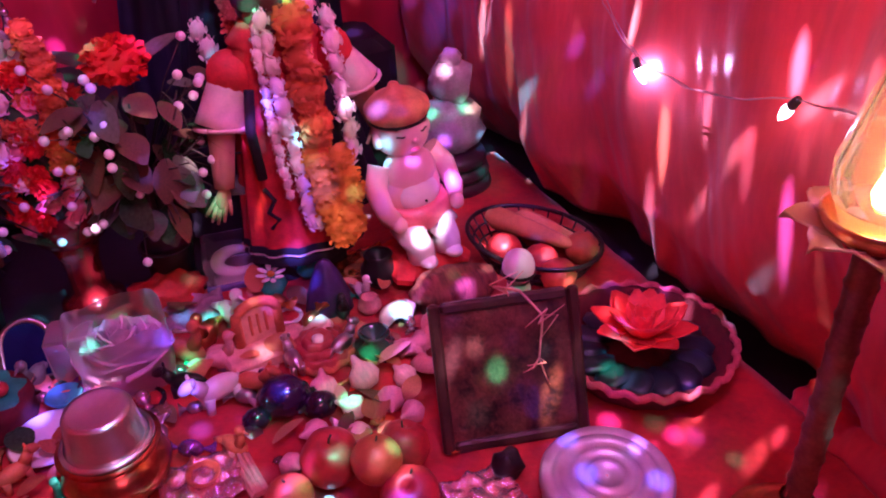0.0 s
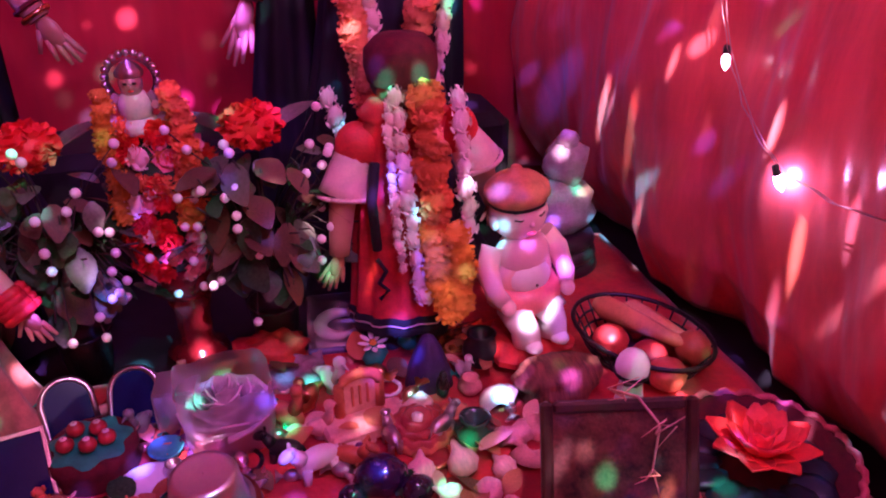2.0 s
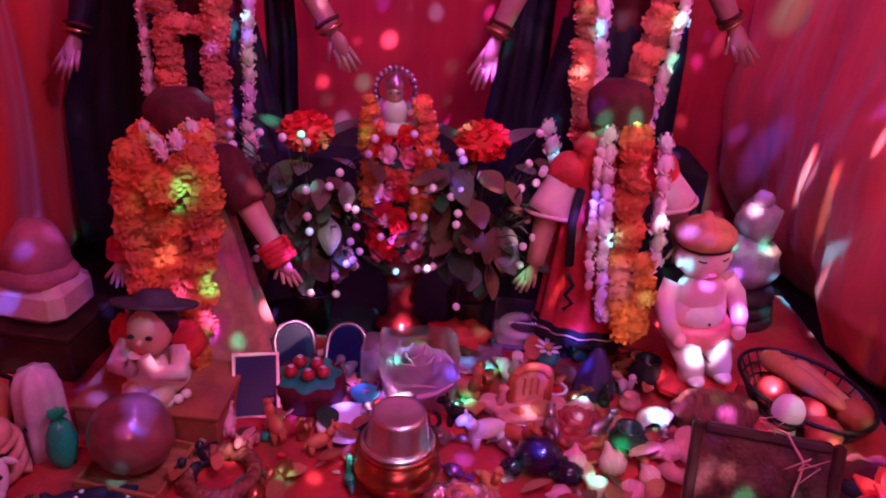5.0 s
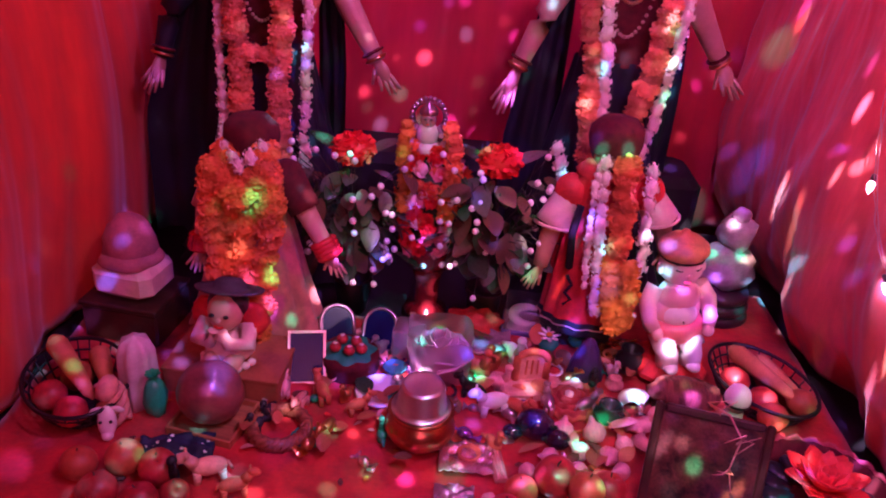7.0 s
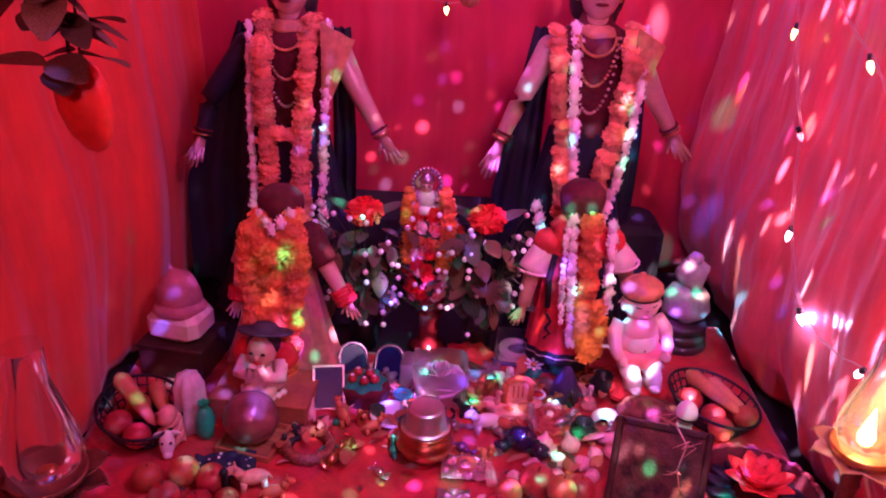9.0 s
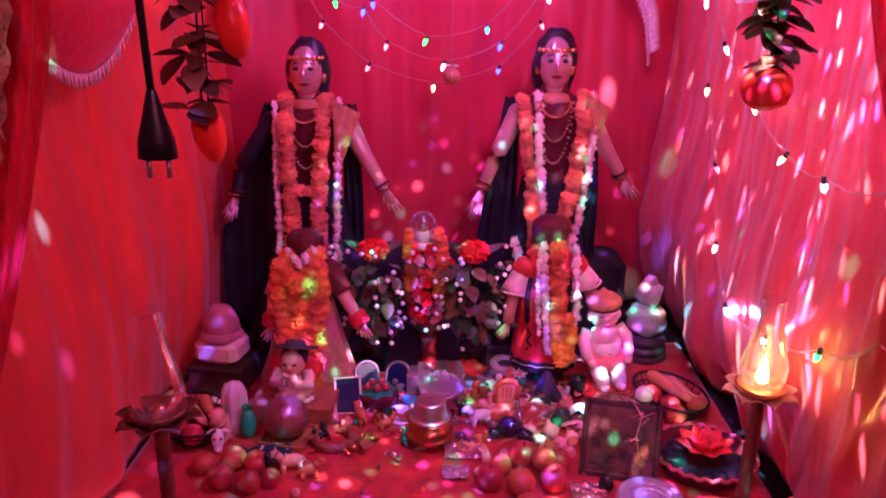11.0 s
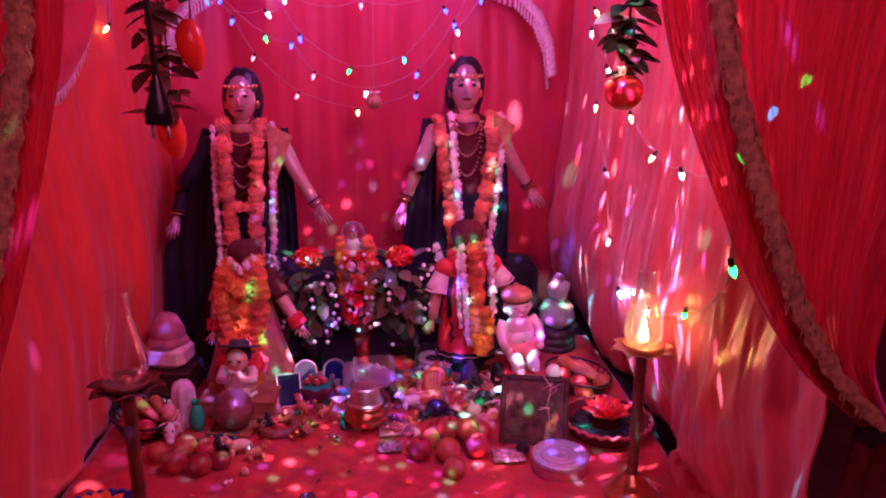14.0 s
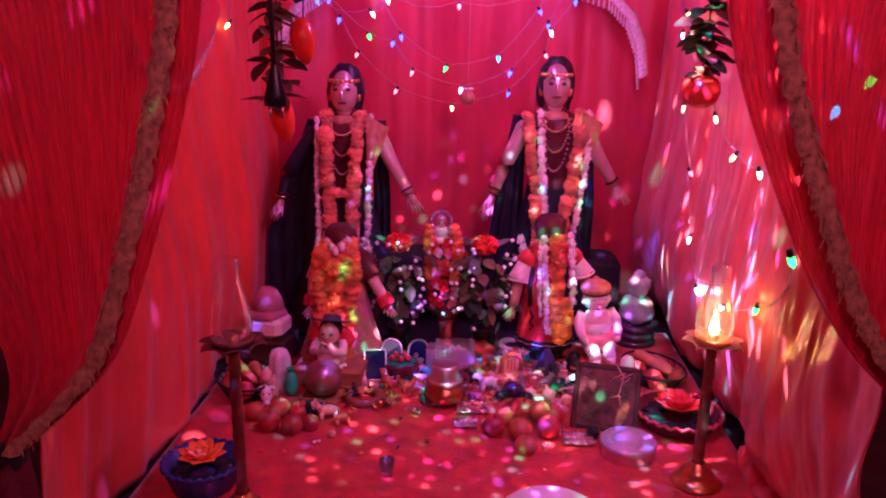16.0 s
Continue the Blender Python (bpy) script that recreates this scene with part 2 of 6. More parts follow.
FLAME = mat("flame", (1, 0.7, 0.3), 0.5, emit=(1.0, 0.55, 0.16), power=32, bump=0)
FRUIT_R = mat("plastic_mango", (0.85, 0.05, 0.025), 0.35, vary=0.25, scale=14, bump=0.05, coat=0.2)
LAMPS = [mat("bulb_" + n, c, 0.3, emit=c, power=p, bump=0) for n, c, p in (
    ("blue", (0.010, 0.022, 1.0), 26), ("green", (0.012, 1.0, 0.09), 12), ("white", (1.0, 0.6, 0.85), 14),
    ("amber", (1.0, 0.5, 0.15), 16), ("pink", (1.0, 0.12, 0.2), 7), ("teal", (0.012, 0.4, 1.0), 15), ("bright", (0.66, 0.42, 1.0), 190))]


# ---- mesh helpers ----
class Build:
    """Collects shapes with material slots into one mesh."""

    def __init__(self):
        self.v, self.f, self.mi, self.flat = [], [], [], set()

    def grid(self, rows, mi=0, closed=False, flat=False):
        n, w, base = len(rows), len(rows[0]), len(self.v)
        for r in rows:
            self.v.extend(tuple(p) for p in r)
        for i in range(n - 1):
            for j in range(w if closed else w - 1):
                k = (j + 1) % w
                if flat:
                    self.flat.add(len(self.f))
                self.f.append((base + i * w + j, base + i * w + k, base + (i + 1) * w + k, base + (i + 1) * w + j))
                self.mi.append(mi)
        return base

    def poly(self, pts, mi=0):
        base = len(self.v)
        self.v.extend(tuple(p) for p in pts)
        self.flat.add(len(self.f))
        self.f.append(tuple(range(base, base + len(pts))))
        self.mi.append(mi)

    def ball(self, c, r, mi=0, m=None, seg=14, rings=9, lump=0.0, seed=0.0):
        r = (r, r, r) if not hasattr(r, "__len__") else r
        rows = []
        for i in range(rings + 1):
            a = math.pi * i / rings
            row = []
            for j in range(seg):
                b = 2 * math.pi * j / seg
                d = Vector((math.sin(a) * math.cos(b), math.sin(a) * math.sin(b), -math.cos(a)))
                k = 1 + (lump * noise.noise(d * 2.2 + Vector((seed, seed * 1.7, 3))) if lump else 0)
                p = Vector((d.x * r[0], d.y * r[1], d.z * r[2])) * k
                if m:
                    p = m @ p
                row.append(p + Vector(c))
            rows.append(row)
        self.grid(rows, mi, True)
        return self

    def lathe(self, prof, c=(0, 0, 0), mi=0, m=None, seg=24, wob=0.0, waves=0, sx=1.0, sy=1.0):
        rows = []
        for r, z in prof:
            row = []
            for j in range(seg):
                b = 2 * math.pi * j / seg
                k = 1 + (wob * math.sin(waves * b) if waves else 0)
                p = Vector((r * k * sx * math.cos(b), r * k * sy * math.sin(b), z))
                if m:
                    p = m @ p
                row.append(p + Vector(c))
            rows.append(row)
        self.grid(rows, mi, True)
        return self

    def tube(self, pts, rad, mi=0, seg=8):
        pts = [Vector(p) for p in pts]
        rows = []
        for i, p in enumerate(pts):
            d = (pts[min(i + 1, len(pts) - 1)] - pts[max(i - 1, 0)]).normalized()
            a = d.cross(Vector((0.31, 0.2, 1)) if abs(d.z) < 0.9 else Vector((1, 0.2, 0))).normalized()
            b = d.cross(a)
            r = rad[i] if hasattr(rad, "__len__") else rad
            rows.append([p + (a * math.cos(2 * math.pi * j / seg) + b * math.sin(2 * math.pi * j / seg)) * r for j in range(seg)])
        self.grid(rows, mi, True)
        self.poly(rows[0][::-1], mi)
        self.poly(rows[-1], mi)
        return self

    def box(self, c, s, mi=0, m=None, bev=0.1):
        x, y, z = (v / 2 for v in s)
        b = min(x, y, z) * bev * 2
        rows = []
        for dz, ins in ((-z, b), (-z + b, 0), (z - b, 0), (z, b)):
            ring = []
            for sx, sy in ((-1, -1), (1, -1), (1, 1), (-1, 1)):
                cx, cy = sx * (x - ins), sy * (y - ins)
                first, second = ((sx * b, 0), (0, sy * b))
                order = ((1, 0), (0, 1))[0 if sx * sy > 0 else 1]
                for o in order:
                    d = (first, second)[o]
                    ring.append(Vector((cx - d[0], cy - d[1], dz)))
            rows.append([(m @ p if m else p) + Vector(c) for p in ring])
        self.grid(rows, mi, True, True)
        self.poly(rows[0][::-1], mi)
        self.poly(rows[-1], mi)
        return self

    def mesh(self, name, mats):
        me = bpy.data.meshes.new(name)
        me.from_pydata(self.v, [], self.f)
        for m in mats:
            me.materials.append(m)
        me.polygons.foreach_set("material_index", self.mi)
        me.polygons.foreach_set("use_smooth", [i not in self.flat for i in range(len(self.f))])
        bm = bmesh.new()
        bm.from_mesh(me)
        bmesh.ops.remove_doubles(bm, verts=bm.verts, dist=1e-5)
        bmesh.ops.recalc_face_normals(bm, faces=bm.faces)
        bm.to_mesh(me)
        bm.free()
        return me


def thing(name, at, label, category, group="", rz=0.0):
    ob = new(name)
    ob.empty_display_size = 0.02
    ob.matrix_world = pose(*at, 0, 0, rz)
    return tagged(ob, label, category, group)


def part(name, b, mats, parent, label="", m=None, group=""):
    me = b.mesh(name, mats if isinstance(mats, list) else [mats]) if isinstance(b, Build) else b
    ob = new(name, me)
    ob.parent = parent
    if m is not None:
        ob.matrix_basis = m
    if label:
        ob["label"] = label
    return ob


def solid(name, b, mats, label, category, m=None, group="", kind=""):
    """A thing made of one mesh."""
    ob = new(name, b.mesh(name, mats if isinstance(mats, list) else [mats]))
    if m is not None:
        ob.matrix_world = m
    return tagged(ob, label, category, group, kind)


def lerp(a, b, t):
    return a + (b - a) * t


def curve_at(keys, v):
    """Piecewise smooth value of v over (position, value) keys."""
    for (a, x), (b, y) in zip(keys, keys[1:]):
        if v <= b:
            s = min(max((v - a) / (b - a), 0), 1)
            return lerp(x, y, s * s * (3 - 2 * s))
    return keys[-1][1]


def glide_at(keys, v):
    """Flowing curve through (position, value) keys, with even slopes at each key."""
    n = len(keys)
    v = min(max(v, keys[0][0]), keys[-1][0])
    k = max(i for i in range(n - 1) if keys[i][0] <= v)
    sl = [(keys[min(i + 1, n - 1)][1] - keys[max(i - 1, 0)][1]) / (keys[min(i + 1, n - 1)][0] - keys[max(i - 1, 0)][0]) for i in (k, k + 1)]
    (a, x), (b, y) = keys[k], keys[k + 1]
    h, s = b - a, (v - a) / (b - a)
    return x * (1 + 2 * s) * (1 - s) ** 2 + y * s * s * (3 - 2 * s) + h * sl[0] * s * (1 - s) ** 2 - h * sl[1] * s * s * (1 - s)


def rot(rx=0, ry=0, rz=0):
    return Euler((radians(rx), radians(ry), radians(rz))).to_matrix()


# ---- setting ----
def sheet(name, fn, nu, nv, material, label, kind="structure", category="", thick=0.004):
    b = Build()
    b.grid([[fn(i / nu, j / nv) for i in range(nu + 1)] for j in range(nv + 1)])
    ob = solid(name, b, material, label, category, kind=kind)
    s = ob.modifiers.new("thick", "SOLIDIFY")
    s.thickness, s.offset = thick, 0
    return ob


def folds(s, z, k=1.0):
    """Depth of loose, uneven hanging folds at s metres along the cloth."""
    d = 0.042 * noise.noise(Vector((s * 5.2, z * 0.7, 1.0))) + 0.012 * noise.noise(Vector((s * 15, z * 1.1, 9.0)))
    d += 0.0014 * noise.noise(Vector((s * 40, z * 1.6, 3.0)))
    return k * d + 0.02 * noise.noise(Vector((s * 2.1, z * 1.6, 4.0)))


def right_curtain(u, v):
    y, z = lerp(-0.165, 1.86, u), 0.012 + 1.68 * (1 - v)
    x = 0.765 - 0.055 * math.exp(-((z - 0.35) / 0.3) ** 2) - 0.03 * math.sin(z * 2.0)
    flare = max(0, 0.14 - z) * 0.35 - 0.1 * max(0, 0.22 - z) * max(0, min(1, (0.55 - y) * 3))
    pucker = 0.013 * noise.noise(Vector((y * 15 + z * 7, z * 2.6, 7.0))) * (0.35 + max(0, 1 - z * 1.3)) + 0.003 * noise.noise(Vector((y * 44 - z * 9, z * 5, 2.0)))
    return (x + folds(y + 0.16 * (z - 0.8) * (z - 0.8) * (1.2 - y), z) + pucker + flare - 0.012 * math.sin(z * 13 + y * 16) * max(0, 1 - z), y, z)


def left_curtain(u, v):
    y, z = lerp(-0.12, 1.86, u), 0.012 + 1.68 * (1 - v)
    x = -0.89 + 0.05 * math.exp(-((z - 0.45) / 0.35) ** 2)
    return (x - folds(y * 0.9 + 3, z, 1.15), y, z)


def back_curtain(u, v):
    x, z = lerp(-0.96, 0.84, u), 0.01 + 1.69 * (1 - v)
    return (x, 1.86 + folds(x * 0.8 + 7, z, 1.7), z)


sheet("wall_right", right_curtain, 420, 130, SATIN_R, "rose red satin curtain hanging in folds beside the shrine")
sheet("wall_left", left_curtain, 300, 50, SATIN, "bright red satin curtain hanging in soft folds")
sheet("wall_back", back_curtain, 300, 40, SATIN_B, "deep red satin backdrop hanging in vertical folds")
sheet("ceiling", lambda u, v: (lerp(-0.97, 0.85, u), lerp(0.0, 1.9, v), 1.70 - 0.05 * math.sin(math.pi * u) * math.sin(math.pi * v) + 0.006 * math.sin(40 * u)), 90, 20, SATIN_B, "red cloth canopy over the shrine")

def hem_point(u, v):
    """Loose satin gathered on the floor along the foot of the curtain."""
    y, a = lerp(0.16, 0.60, u), math.pi * v
    r = (0.022 + 0.03 * math.sin(math.pi * u)) * (1 + 0.5 * noise.noise(Vector((u * 7, v * 2.5, 2.0))))
    x = 0.768 + 0.025 * noise.noise(Vector((u * 5, 1.0, 8.0)))
    return (x - 0.9 * r * math.cos(a), y + 0.02 * noise.noise(Vector((u * 9, v * 3, 4.0))), 0.003 + r * math.sin(a) * 1.1 + 0.006 * noise.noise(Vector((u * 22, v * 6, 5.0))))


sheet("curtain_hem", hem_point, 110, 22, SATIN_R, "loose rose satin gathered at the foot of the curtain")

b = Build()
b.box((-0.06, 0.86, -0.21), (1.9, 2.1, 0.38), bev=0.03)
solid("platform", b, BLACK, "low platform draped in black cloth", "platform", kind="structure")
sheet("floor", lambda u, v: (lerp(-0.87, 0.752, u), lerp(-0.16, curve_at(((0, 1.16), (0.25, 1.24), (0.7, 1.27), (0.84, 1.5), (1, 1.5)), u), v), 0.001 + 0.006 * noise.noise(Vector((u * 9, v * 9, 0))) + 0.004 * noise.noise(Vector((u * 30, v * 26, 5)))), 90, 90, FLOORC, "wrinkled red cloth spread over the platform", thick=0.003)
b = Build().box((-0.13, 1.72, 0.13), (1.42, 0.2, 0.26), bev=0.12)
solid("bench", b, BLACK, "low bench covered in black cloth against the backdrop", "bench")

# room around and behind the camera
for n, c, s, m in (("room_floor", (0, -0.5, -0.43), (4.4, 5.2, 0.06), ROOMF), ("room_ceiling", (0, -0.5, 2.15), (4.4, 5.2, 0.06), WALLP),
                   ("wall_behind", (0, -3.1, 0.86), (4.4, 0.08, 2.52), WALLP), ("wall_far", (0, 2.1, 0.86), (4.4, 0.08, 2.52), WALLP),
                   ("wall_side_left", (-2.2, -0.5, 0.86), (0.08, 5.12, 2.52), WALLP), ("wall_side_right", (2.2, -0.5, 0.86), (0.08, 5.12, 2.52), WALLP)):
    solid(n, Build().box(c, s, bev=0.01), m, "plain dim painted room surface", "", kind="structure")


# ---- tied-back front drapes ----
def drape(name, side, edge, knot, outer, inset):
    """Net drape whose inner edge runs along edge (z -> x) down to the knot."""
    th = thing(name, (0, 0, 0), "dark red pleated net drape tied back, with a gold fringe", "curtain", "front drapes")
    zk, xk = knot
    b, rows = Build(), []
    for j in range(61):
        v = j / 60
        z = lerp(1.95, zk, v)
        xi = glide_at(edge, -z)
        squeeze = 1 - max(0, (v - 0.25) / 0.75) ** 1.6
        row = []
        for i in range(241):
            u = i / 240
            span = lerp(0.05, abs(outer - xi), squeeze)
            x = xi + side * u * span
            row.append((x, -0.2 + 0.0035 * math.sin(u * 260) + 0.022 * math.sin(u * 15 + v * 2) * min(1, u * 3) + 0.03 * u, z))
        rows.append(row)
    b.grid(rows)
    ob = part("net", b, DRAPE, th)
    s = ob.modifiers.new("thick", "SOLIDIFY")
    s.thickness = 0.003
    b = Build()
    b.tube([(xk + side * 0.03, -0.2 + 0.02 * math.sin(a), zk - 0.005) for a in (0, 1)], 0.012)
    b.lathe([(0.025, 0.03), (0.036, 0.01), (0.036, -0.01), (0.025, -0.03)], (xk + side * 0.03, -0.2, zk), sx=1.2)
    part("tie", b, BLACK, th, "dark cloth tie")
    b, rows = Build(), []
    for j in range(31):
        v = j / 30
        z = zk - 0.94 * v
        w = 0.035 + 0.09 * v
        rows.append([(xk + side * 0.03 + w * math.cos(a) * (1 + 0.2 * math.sin(5 * a)), -0.2 + 0.05 * math.sin(a) * (1 + 0.25 * math.cos(6 * a)), z) for a in [2 * math.pi * i / 40 for i in range(40)]])
    b.grid(rows, closed=True)
    part("tail", b, DARKM, th)
    # fringe: a braid with rows of short threads along the drape's border
    b = Build()
    rows = []
    for j in range(111):
        v = j / 110
        z = lerp(1.95, zk + 0.02, v)
        xi = glide_at(edge, -z) + side * inset * (1 - 0.6 * v ** 3)
        wob = 0.004 * math.sin(j * 1.9)
        rows.append([(xi - 0.017 + wob, -0.234, z), (xi - 0.007, -0.240, z + 0.002), (xi + 0.007, -0.240, z - 0.002), (xi + 0.017 + wob, -0.234, z)])
    b.grid(rows)
    for j in range(230):
        v = (j + random.random()) / 230
        z = lerp(1.95, zk + 0.03, v)
        xi = glide_at(edge, -z) + side * inset * (1 - 0.6 * v ** 3)
        dx = random.uniform(-0.016, 0.016)
        b.tube([(xi + dx, -0.236, z), (xi + dx * 1.35 + random.uniform(-0.004, 0.004), -0.2425, z - 0.014)], 0.0014, seg=4)
    part("fringe", b, TRIM, th, "brown gold fringe")
    return th


drape("curtain", 1, [(-1.95, 0.27), (-1.21, 0.337), (-0.85, 0.48), (-0.66, 0.60), (-0.54, 0.73), (-0.50, 0.77)], (0.53, 0.74), 1.12, 0.078)
drape("curtain", -1, [(-1.95, -0.415), (-1.2, -0.438), (-0.98, -0.49), (-0.72, -0.576), (-0.58, -0.645), (-0.41, -0.82), (-0.36, -0.88)], (0.40, -0.83), -1.28, 0.044)

# darker swag with a pale fringe hung on the curtain high up
th = thing("curtain_swag", (-0.80, 0.65, 1.0), "dark red swagged cloth with a pale fringe on the curtain", "curtain")


def swag_point(u, v):
    s = math.sin(math.pi * min(1, 0.12 + 0.88 * u))
    bottom = 0.30 - 0.30 * s ** 0.8
    z = lerp(0.62, bottom, v)
    return Vector((-0.02 + 0.05 * math.sin(math.pi * v) * s + 0.012 * math.sin(v * 22 + u * 4), lerp(0.33, -0.38, u), z))


b = Build()
b.grid([[swag_point(i / 40, j / 30) for i in range(41)] for j in range(31)])
ob = part("cloth", b, DRAPE, th)
ob.modifiers.new("thick", "SOLIDIFY").thickness = 0.004
b = Build()
for i in range(120):
    p = swag_point(i / 119, 1.0)
    b.tube([p, p + Vector((0.004 * math.sin(i * 2.3), 0.003 * math.sin(i * 1.3), -0.03))], 0.0022, seg=4)
part("fringe", b, CREAM, th, "pale thread fringe")


# ---- figures: each statue is one plain mesh ----
def limb(b, pts, rad, mi):
    n = []
    r = []
    for k in range(len(pts) - 1):
        for s in range(5):
            n.append(Vector(pts[k]).lerp(Vector(pts[k + 1]), s / 5))
            r.append(lerp(rad[k], rad[k + 1], s / 5))
    n.append(Vector(pts[-1]))
    r.append(rad[-1])
    b.tube(n, r, mi, 12)
    b.ball(pts[0], rad[0] * 1.02, mi, seg=12, rings=8)


def palm(b, wrist, tip, size, mi, spread=(1, 0, 0)):
    """An open moulded end of an arm: flat palm and five fingers."""
    w, t, s = Vector(wrist), Vector(tip), Vector(spread)
    d = t - w
    mid = w + d * 0.4
    q = d.to_track_quat("Z", "X").to_matrix()
    b.ball(w + d * 0.28, (size * 0.5, size * 0.26, d.length * 0.34), mi, q, 10, 7)
    for k, (o, ln) in enumerate(((-0.42, 0.85), (-0.14, 1.0), (0.14, 1.0), (0.42, 0.88))):
        a = mid + s * size * o * 0.8
        e = w + d * ln + s * size * o * 1.35
        b.tube([a, a.lerp(e, 0.55), e], [size * 0.15, size * 0.14, size * 0.08], mi, 6)
    b.tube([w + d * 0.2 - s * size * 0.35, w + d * 0.62 - s * size * 0.95], [size * 0.15, size * 0.1], mi, 6)


def ring(b, c, r, axis, mi, thick=0.004):
    q = Vector(axis).to_track_quat("Z", "X").to_matrix()
    pts = [Vector(c) + q @ Vector((r * math.cos(a), r * math.sin(a), 0)) for a in [2 * math.pi * i / 16 for i in range(17)]]
    b.tube(pts, thick, mi, 6)


def goddess(x, y, top, arms, face_mat, shawl_mat, label, spread, cape):
    """Tall draped goddess statue with a metal face and open arms."""
    mats = [STSKIN, NAVY, face_mat, HAIR, shawl_mat, BRASS, DARKM]
    b = Build()
    h = top
    # draped skirt with pleats
    rows = []
    for j in range(19):
        v = j / 18
        z = lerp(0.0, h * 0.56, v)
        r = lerp(spread, 0.085, v ** 0.75)
        rows.append([(r * (1 + 0.05 * math.sin(15 * a + 2 * math.sin(3 * a))) * math.cos(a), 0.62 * r * (1 + 0.05 * math.sin(15 * a)) * math.sin(a), z) for a in [2 * math.pi * i / 72 for i in range(72)]])
    b.grid(rows, 1, True)
    b.lathe([(0.083, h * 0.55), (0.075, h * 0.60), (0.098, h * 0.70), (0.115, h * 0.76), (0.09, h * 0.80), (0.045, h * 0.825), (0.036, h * 0.85), (0.036, h * 0.87)], mi=6, sx=1.0, sy=0.66)
    b.lathe([(0.034, h * 0.80), (0.034, h * 0.88)], mi=0)
    hz = h * 0.905
    b.ball((0, -0.012, hz), (0.052, 0.056, h * 0.078), 2, seg=20, rings=14)
    b.ball((0, -0.066, hz - 0.008), (0.008, 0.012, 0.018), 2)
    b.ball((0, -0.06, hz - 0.036), (0.017, 0.008, 0.005), 6)
    for sx in (-1, 1):
        b.ball((sx * 0.02, -0.059, hz + 0.012), (0.013, 0.007, 0.007), 3)
        b.tube([(sx * 0.008, -0.062, hz + 0.026), (sx * 0.02, -0.063, hz + 0.031), (sx * 0.034, -0.054, hz + 0.024)], 0.002, 3, 5)
        b.ball((sx * 0.054, -0.005, hz - 0.02), (0.008, 0.008, 0.016), 5)
    b.ball((0, 0.016, hz + 0.018), (0.069, 0.058, h * 0.085), 3, seg=22, rings=14, lump=0.16)
    b.ball((0, 0.03, hz - 0.03), (0.07, 0.04, 0.085), 3, seg=18, rings=12, lump=0.18, seed=4)
    b.lathe([(0.056, hz + 0.03), (0.058, hz + 0.045), (0.040, hz + 0.066), (0.012, hz + 0.085), (0.001, hz + 0.10)], (0, 0.0, -0.008), 3, wob=0.06, waves=9)
    for k in range(9):
        a = math.pi * (0.1 + 0.1 * k) + math.pi
        b.ball((0.056 * math.cos(a), 0.056 * math.sin(a) - 0.004, hz + 0.042), 0.0075, 5, seg=8, rings=6)
    # scarf around the neck and a stiff folded shawl on one shoulder
    b.lathe([(0.034, h * 0.822), (0.05, h * 0.816), (0.062, h * 0.80), (0.05, h * 0.79)], (0, -0.006, 0), 4, seg=28, wob=0.05, waves=6)
    rows = []
    for j in range(13):
        v = j / 12
        outer, drop = lerp(0.162, 0.1, v), lerp(h * 0.785, h * 0.62, v)
        rows.append([(lerp(0.092, outer + 0.012, i / 8), -0.088 + 0.03 * (i / 8) * (1 - v) + 0.005 * math.sin(i * 1.7 + v * 3), lerp(lerp(h * 0.83, h * 0.615, v), drop, i / 8)) for i in range(9)])
    b.grid(rows, 4)
    for sx in (-1, 1):
        rows = []
        for j in range(15):
            v = j / 14
            z = lerp(h * 0.80, 0.04 if sx < 0 else h * 0.3, v)
            rows.append([(sx * (0.10 + (0.05 + (cape if sx < 0 else 0.02) * min(1, v * 1.7)) * i / 8), 0.03 + 0.02 * math.sin(i * 1.9 + v * 2), z) for i in range(9)])
        b.grid(rows, 1)
    for sh, el, wr, tp, mi in arms:
        limb(b, (sh, el, wr), (0.034, 0.026, 0.018), mi)
        palm(b, wr, tp, 0.036, 0, (1, 0, 0.25))
        ring(b, Vector(wr).lerp(Vector(el), 0.06), 0.022, Vector(wr) - Vector(el), 5)
        ring(b, Vector(wr).lerp(Vector(el), 0.18), 0.023, Vector(wr) - Vector(el), 6)
    # necklaces
    for k, (w, d) in enumerate(((0.045, 0.045), (0.05, 0.12), (0.055, 0.19))):
        n = 26
        for i in range(n + 1):
            a = math.pi * i / n
            b.ball((w * math.cos(a), -0.072 - 0.012 * math.sin(a), h * 0.80 - d * math.sin(a)), 0.0042, 5 if k < 2 else 0, seg=6, rings=4)
    return solid("goddess_statue", b, mats, label, "statue", pose(x, y, 0), "large shrine statues")


goddess(-0.52, 1.50, 1.02, [((-0.12, 0, 0.76), (-0.22, -0.02, 0.62), (-0.24, -0.05, 0.52), (-0.26, -0.08, 0.44), 1),
                            ((0.12, 0, 0.77), (0.185, -0.03, 0.655), (0.25, -0.05, 0.55), (0.29, -0.06, 0.48), 0)],
        SILVER_F, TAN, "tall goddess statue in a dark navy sari with open arms", 0.25, 0.17)
goddess(0.262, 1.50, 1.06, [((-0.11, 0, 0.80), (-0.17, -0.03, 0.68), (-0.22, -0.05, 0.56), (-0.247, -0.07, 0.46), 0),
                            ((0.115, 0, 0.80), (0.178, -0.02, 0.69), (0.237, -0.02, 0.60), (0.288, -0.02, 0.525), 0)],
        SILVER_F, TAN, "tall goddess statue with a silver face and tan shawl", 0.22, 0.08)


